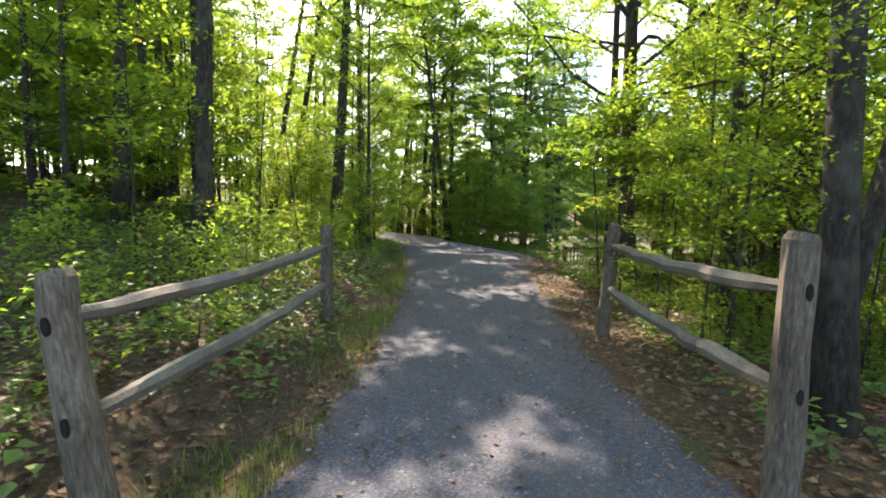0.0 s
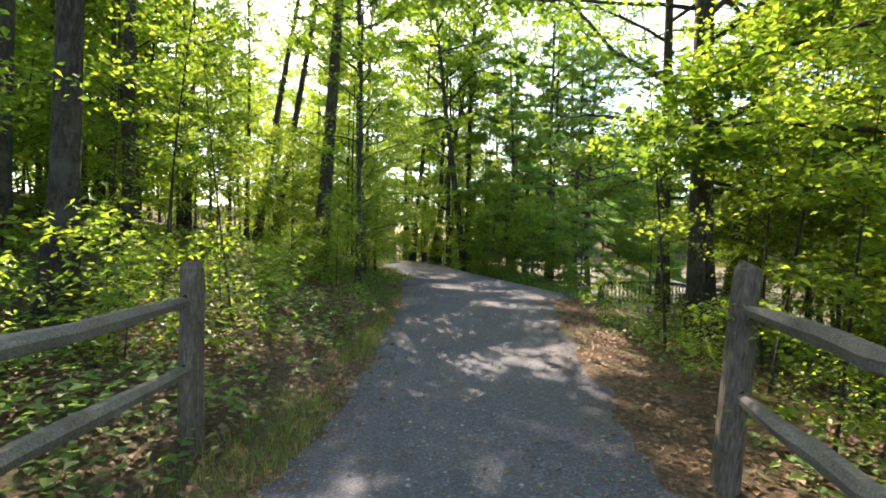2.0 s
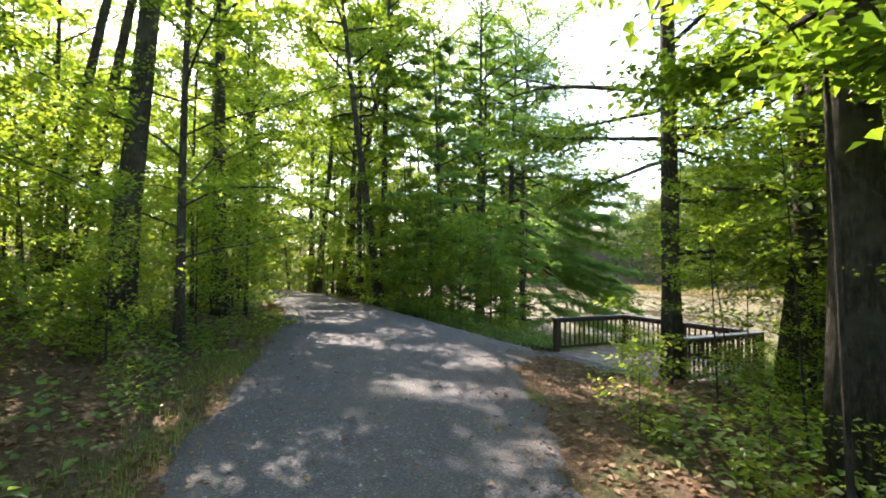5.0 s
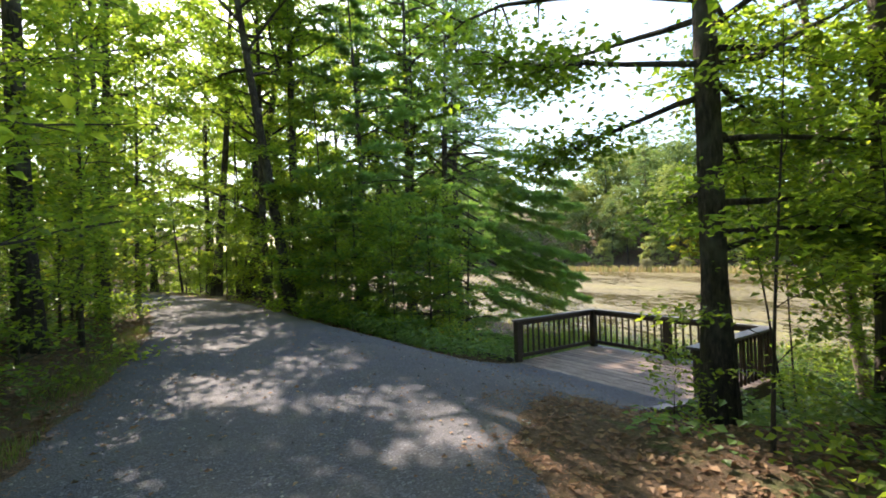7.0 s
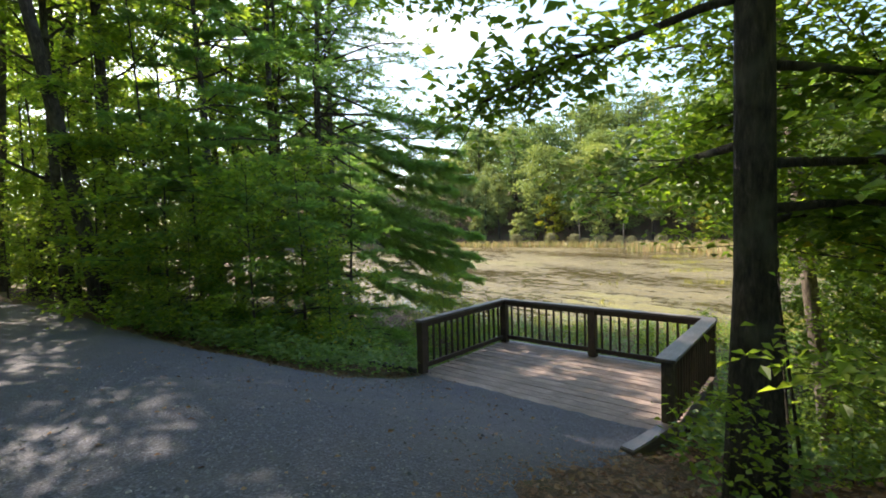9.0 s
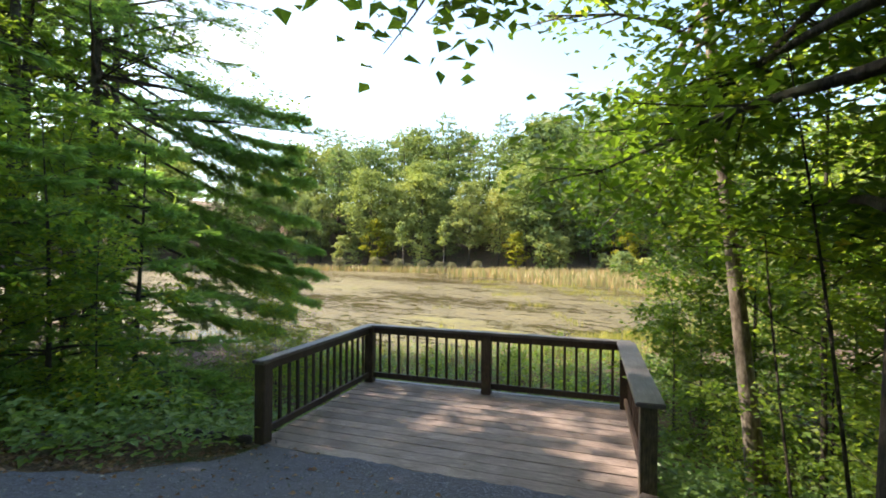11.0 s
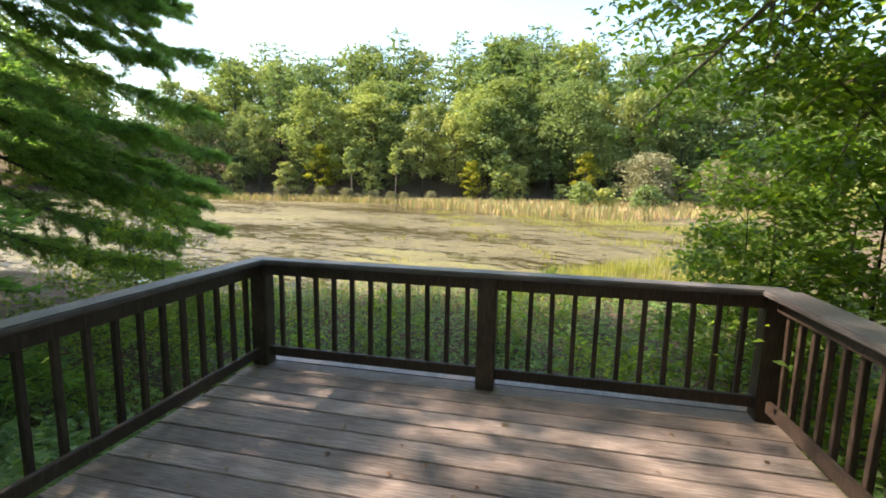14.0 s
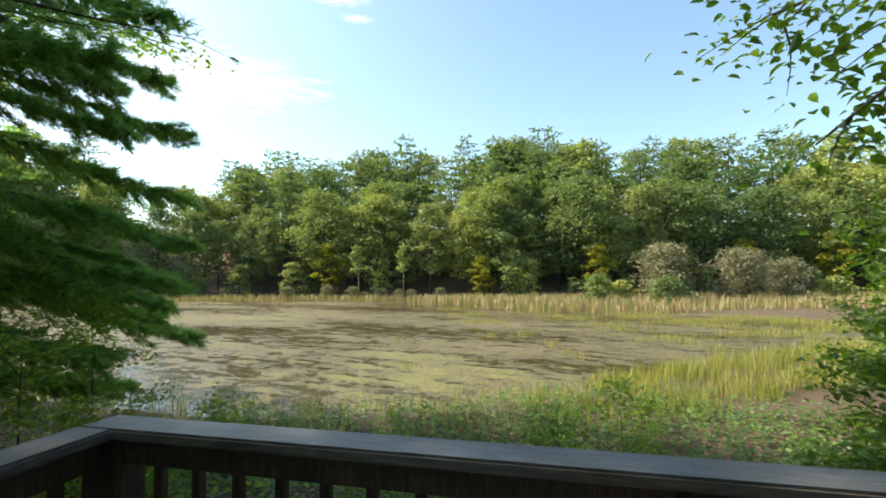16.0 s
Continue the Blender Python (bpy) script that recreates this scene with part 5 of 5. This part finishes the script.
v = c[:, None, :] + r[:, None, None] * np.einsum("nij,kj->nki", rot, octa) * rs.uniform(0.7, 1.3, (n, 1, 3))
k = np.arange(n)[:, None] * 5
stuff("pebbles", v.reshape(-1, 3), np.concatenate([k + np.array([t]) for t in ([0, 1, 4], [1, 2, 4], [2, 3, 4], [3, 0, 4])]), M_STONE, "small loose grey stones on the path", "gravel")


def herbs(x, y, tall, size, material, name, label, per=4):
    """Low plants: a few oval leaves round each root."""
    n = len(x)
    hh = tall * rs.uniform(0.3, 1.2, n)
    px_, py_ = np.repeat(x, per) + rs.normal(0, 0.07, n * per), np.repeat(y, per) + rs.normal(0, 0.07, n * per)
    pos = np.stack([px_, py_, height(px_, py_) + np.repeat(hh, per) * rs.uniform(0.3, 1.0, n * per)], 1)
    az = rs.uniform(0, 6.28, n * per)
    d = np.stack([np.cos(az), np.sin(az), rs.uniform(-0.35, 0.25, n * per)], 1)
    up = np.stack([rs.normal(0, 0.3, n * per), rs.normal(0, 0.3, n * per), np.ones(n * per)], 1)
    ln = size * rs.uniform(0.6, 1.3, n * per)
    return stuff(name, *leaves(pos, d, up, ln, ln * rs.uniform(0.26, 0.42, n * per)), material, label, "undergrowth")


patchy = lambda x, y: wavy(x, y, 0.9, 1.3) + rs.normal(0, 0.3, x.shape) > 0.05
x, y = spread_points(9500, -9, -1.3, 0, 28, lambda x, y: (gdist(x, y) > 0.6) & (wavy(x, y, 0.9, 1.3) + rs.normal(0, 0.3, x.shape) > -0.25))
herbs(x, y, 0.38, 0.10, M_HERB, "undergrowth", "low green woodland plants on the slope")
x, y = spread_points(9000, 1.5, 12, 0, 17, lambda x, y: (gdist(x, y) > 0.9) & patchy(x, y) & off_deck(x, y))
herbs(x, y, 0.35, 0.10, M_HERB, "undergrowth", "low green woodland plants between path and pond")
x, y = spread_points(10000, 6, 20, 13, 29, lambda x, y: (gdist(x, y) > 0.3) & off_deck(x, y) & (signed_distance(POND, x, y) > 0.3))
herbs(x, y, 0.5, 0.10, M_HERB, "undergrowth", "lush green weeds on the bank below the deck")
x, y = spread_points(6000, 1, 8, 20, 30, lambda x, y: (gdist(x, y) > 0.05) & off_deck(x, y))
herbs(x, y, 0.6, 0.10, M_HERB, "undergrowth", "thick green growth along the gravel's edge")


def blades(x, y, tall, wide, material, name, label, category, z=None, lean=0.25):
    n = len(x)
    base = np.stack([x, y, (height(x, y) if z is None else np.full(n, z)) - 0.03], 1)
    az = rs.uniform(0, 6.28, n)
    hh = tall * rs.uniform(0.55, 1.25, n)
    s = np.stack([np.cos(az), np.sin(az), 0 * az], 1) * (wide * rs.uniform(0.7, 1.3, n))[:, None]
    bend = np.stack([-np.sin(az), np.cos(az), 0 * az], 1) * (hh * rs.normal(0, lean, n))[:, None]
    up = np.stack([0 * az, 0 * az, hh], 1)
    v = np.stack([base - s, base + s, base + 0.55 * up + 0.3 * bend + s * 0.8, base + 0.55 * up + 0.3 * bend - s * 0.8, base + up + bend], 1)
    k = np.arange(n)[:, None] * 5
    f = np.concatenate([k + np.array([t]) for t in ([0, 1, 2], [0, 2, 3], [3, 2, 4])])
    return stuff(name, v.reshape(-1, 3), f, material, label, category)


x, y = spread_points(60000, -3.2, -0.8, 0, 24, lambda x, y: (gdist(x, y) > -0.05) & (gdist(x, y) < 0.75) & (wavy(x, y, 1.1, 0.2) + rs.normal(0, 0.35, x.shape) > -0.1))
blades(x, y, 0.13, 0.004, M_GRASS, "grass", "short green and straw-coloured grass along the path", "grass", lean=0.5)
near_shore = lambda x, y: (np.abs(signed_distance(POND, x, y) - 0.9) < 2.3 + 1.0 * wavy(x, y, 0.5, 1)) & (x + y > 30) & (wavy(x, y, 1.4, 2.0) + rs.normal(0, 0.2, x.shape) > -0.02) & ((x - y + 3 * wavy(x, y, 0.8, 0.4) > -3) | (rs.uniform(0, 1, x.shape) < 0.22))
x, y = spread_points(75000, 12, 34, 12, 36, near_shore)
blades(x, y, 0.62, 0.009, M_REED, "reeds", "yellow-green reeds and grasses at the near shore", "reeds")
x, y = spread_points(60000, 14, 52, 8, 46, lambda x, y: (signed_distance(POND, x, y) < 0) & (wavy(x, y, 0.55, 2.0) + 0.4 * wavy(x, y, 2.2, 1.0) + 0.03 * (x - y) > 0.75))
blades(x, y, 0.32, 0.012, M_REED, "water_grass", "sparse green grass tufts standing in the shallow pond", "water grass", WATER_Z)
x, y = spread_points(30000, 46, 100, -20, 52, lambda x, y: (signed_distance(POND, x, y) > -5 - 3 * wavy(x, y, 0.25, 0.5)) & (signed_distance(WOODS, x, y) > -2) & (0.8 * x + 0.6 * y > 56))
blades(x, y, 1.2, 0.06, M_REED_DRY, "reed_bed", "tan and green reed bed along the far marsh", "reeds", WATER_Z)
x, y = spread_points(30000, 30, 72, 44, 112, lambda x, y: np.abs(signed_distance(POND, x, y) - 0.8) < 2.0)
blades(x, y, 1.1, 0.06, M_REED_DRY, "shore_grass", "pale dry grass along the far shore", "reeds", WATER_Z)
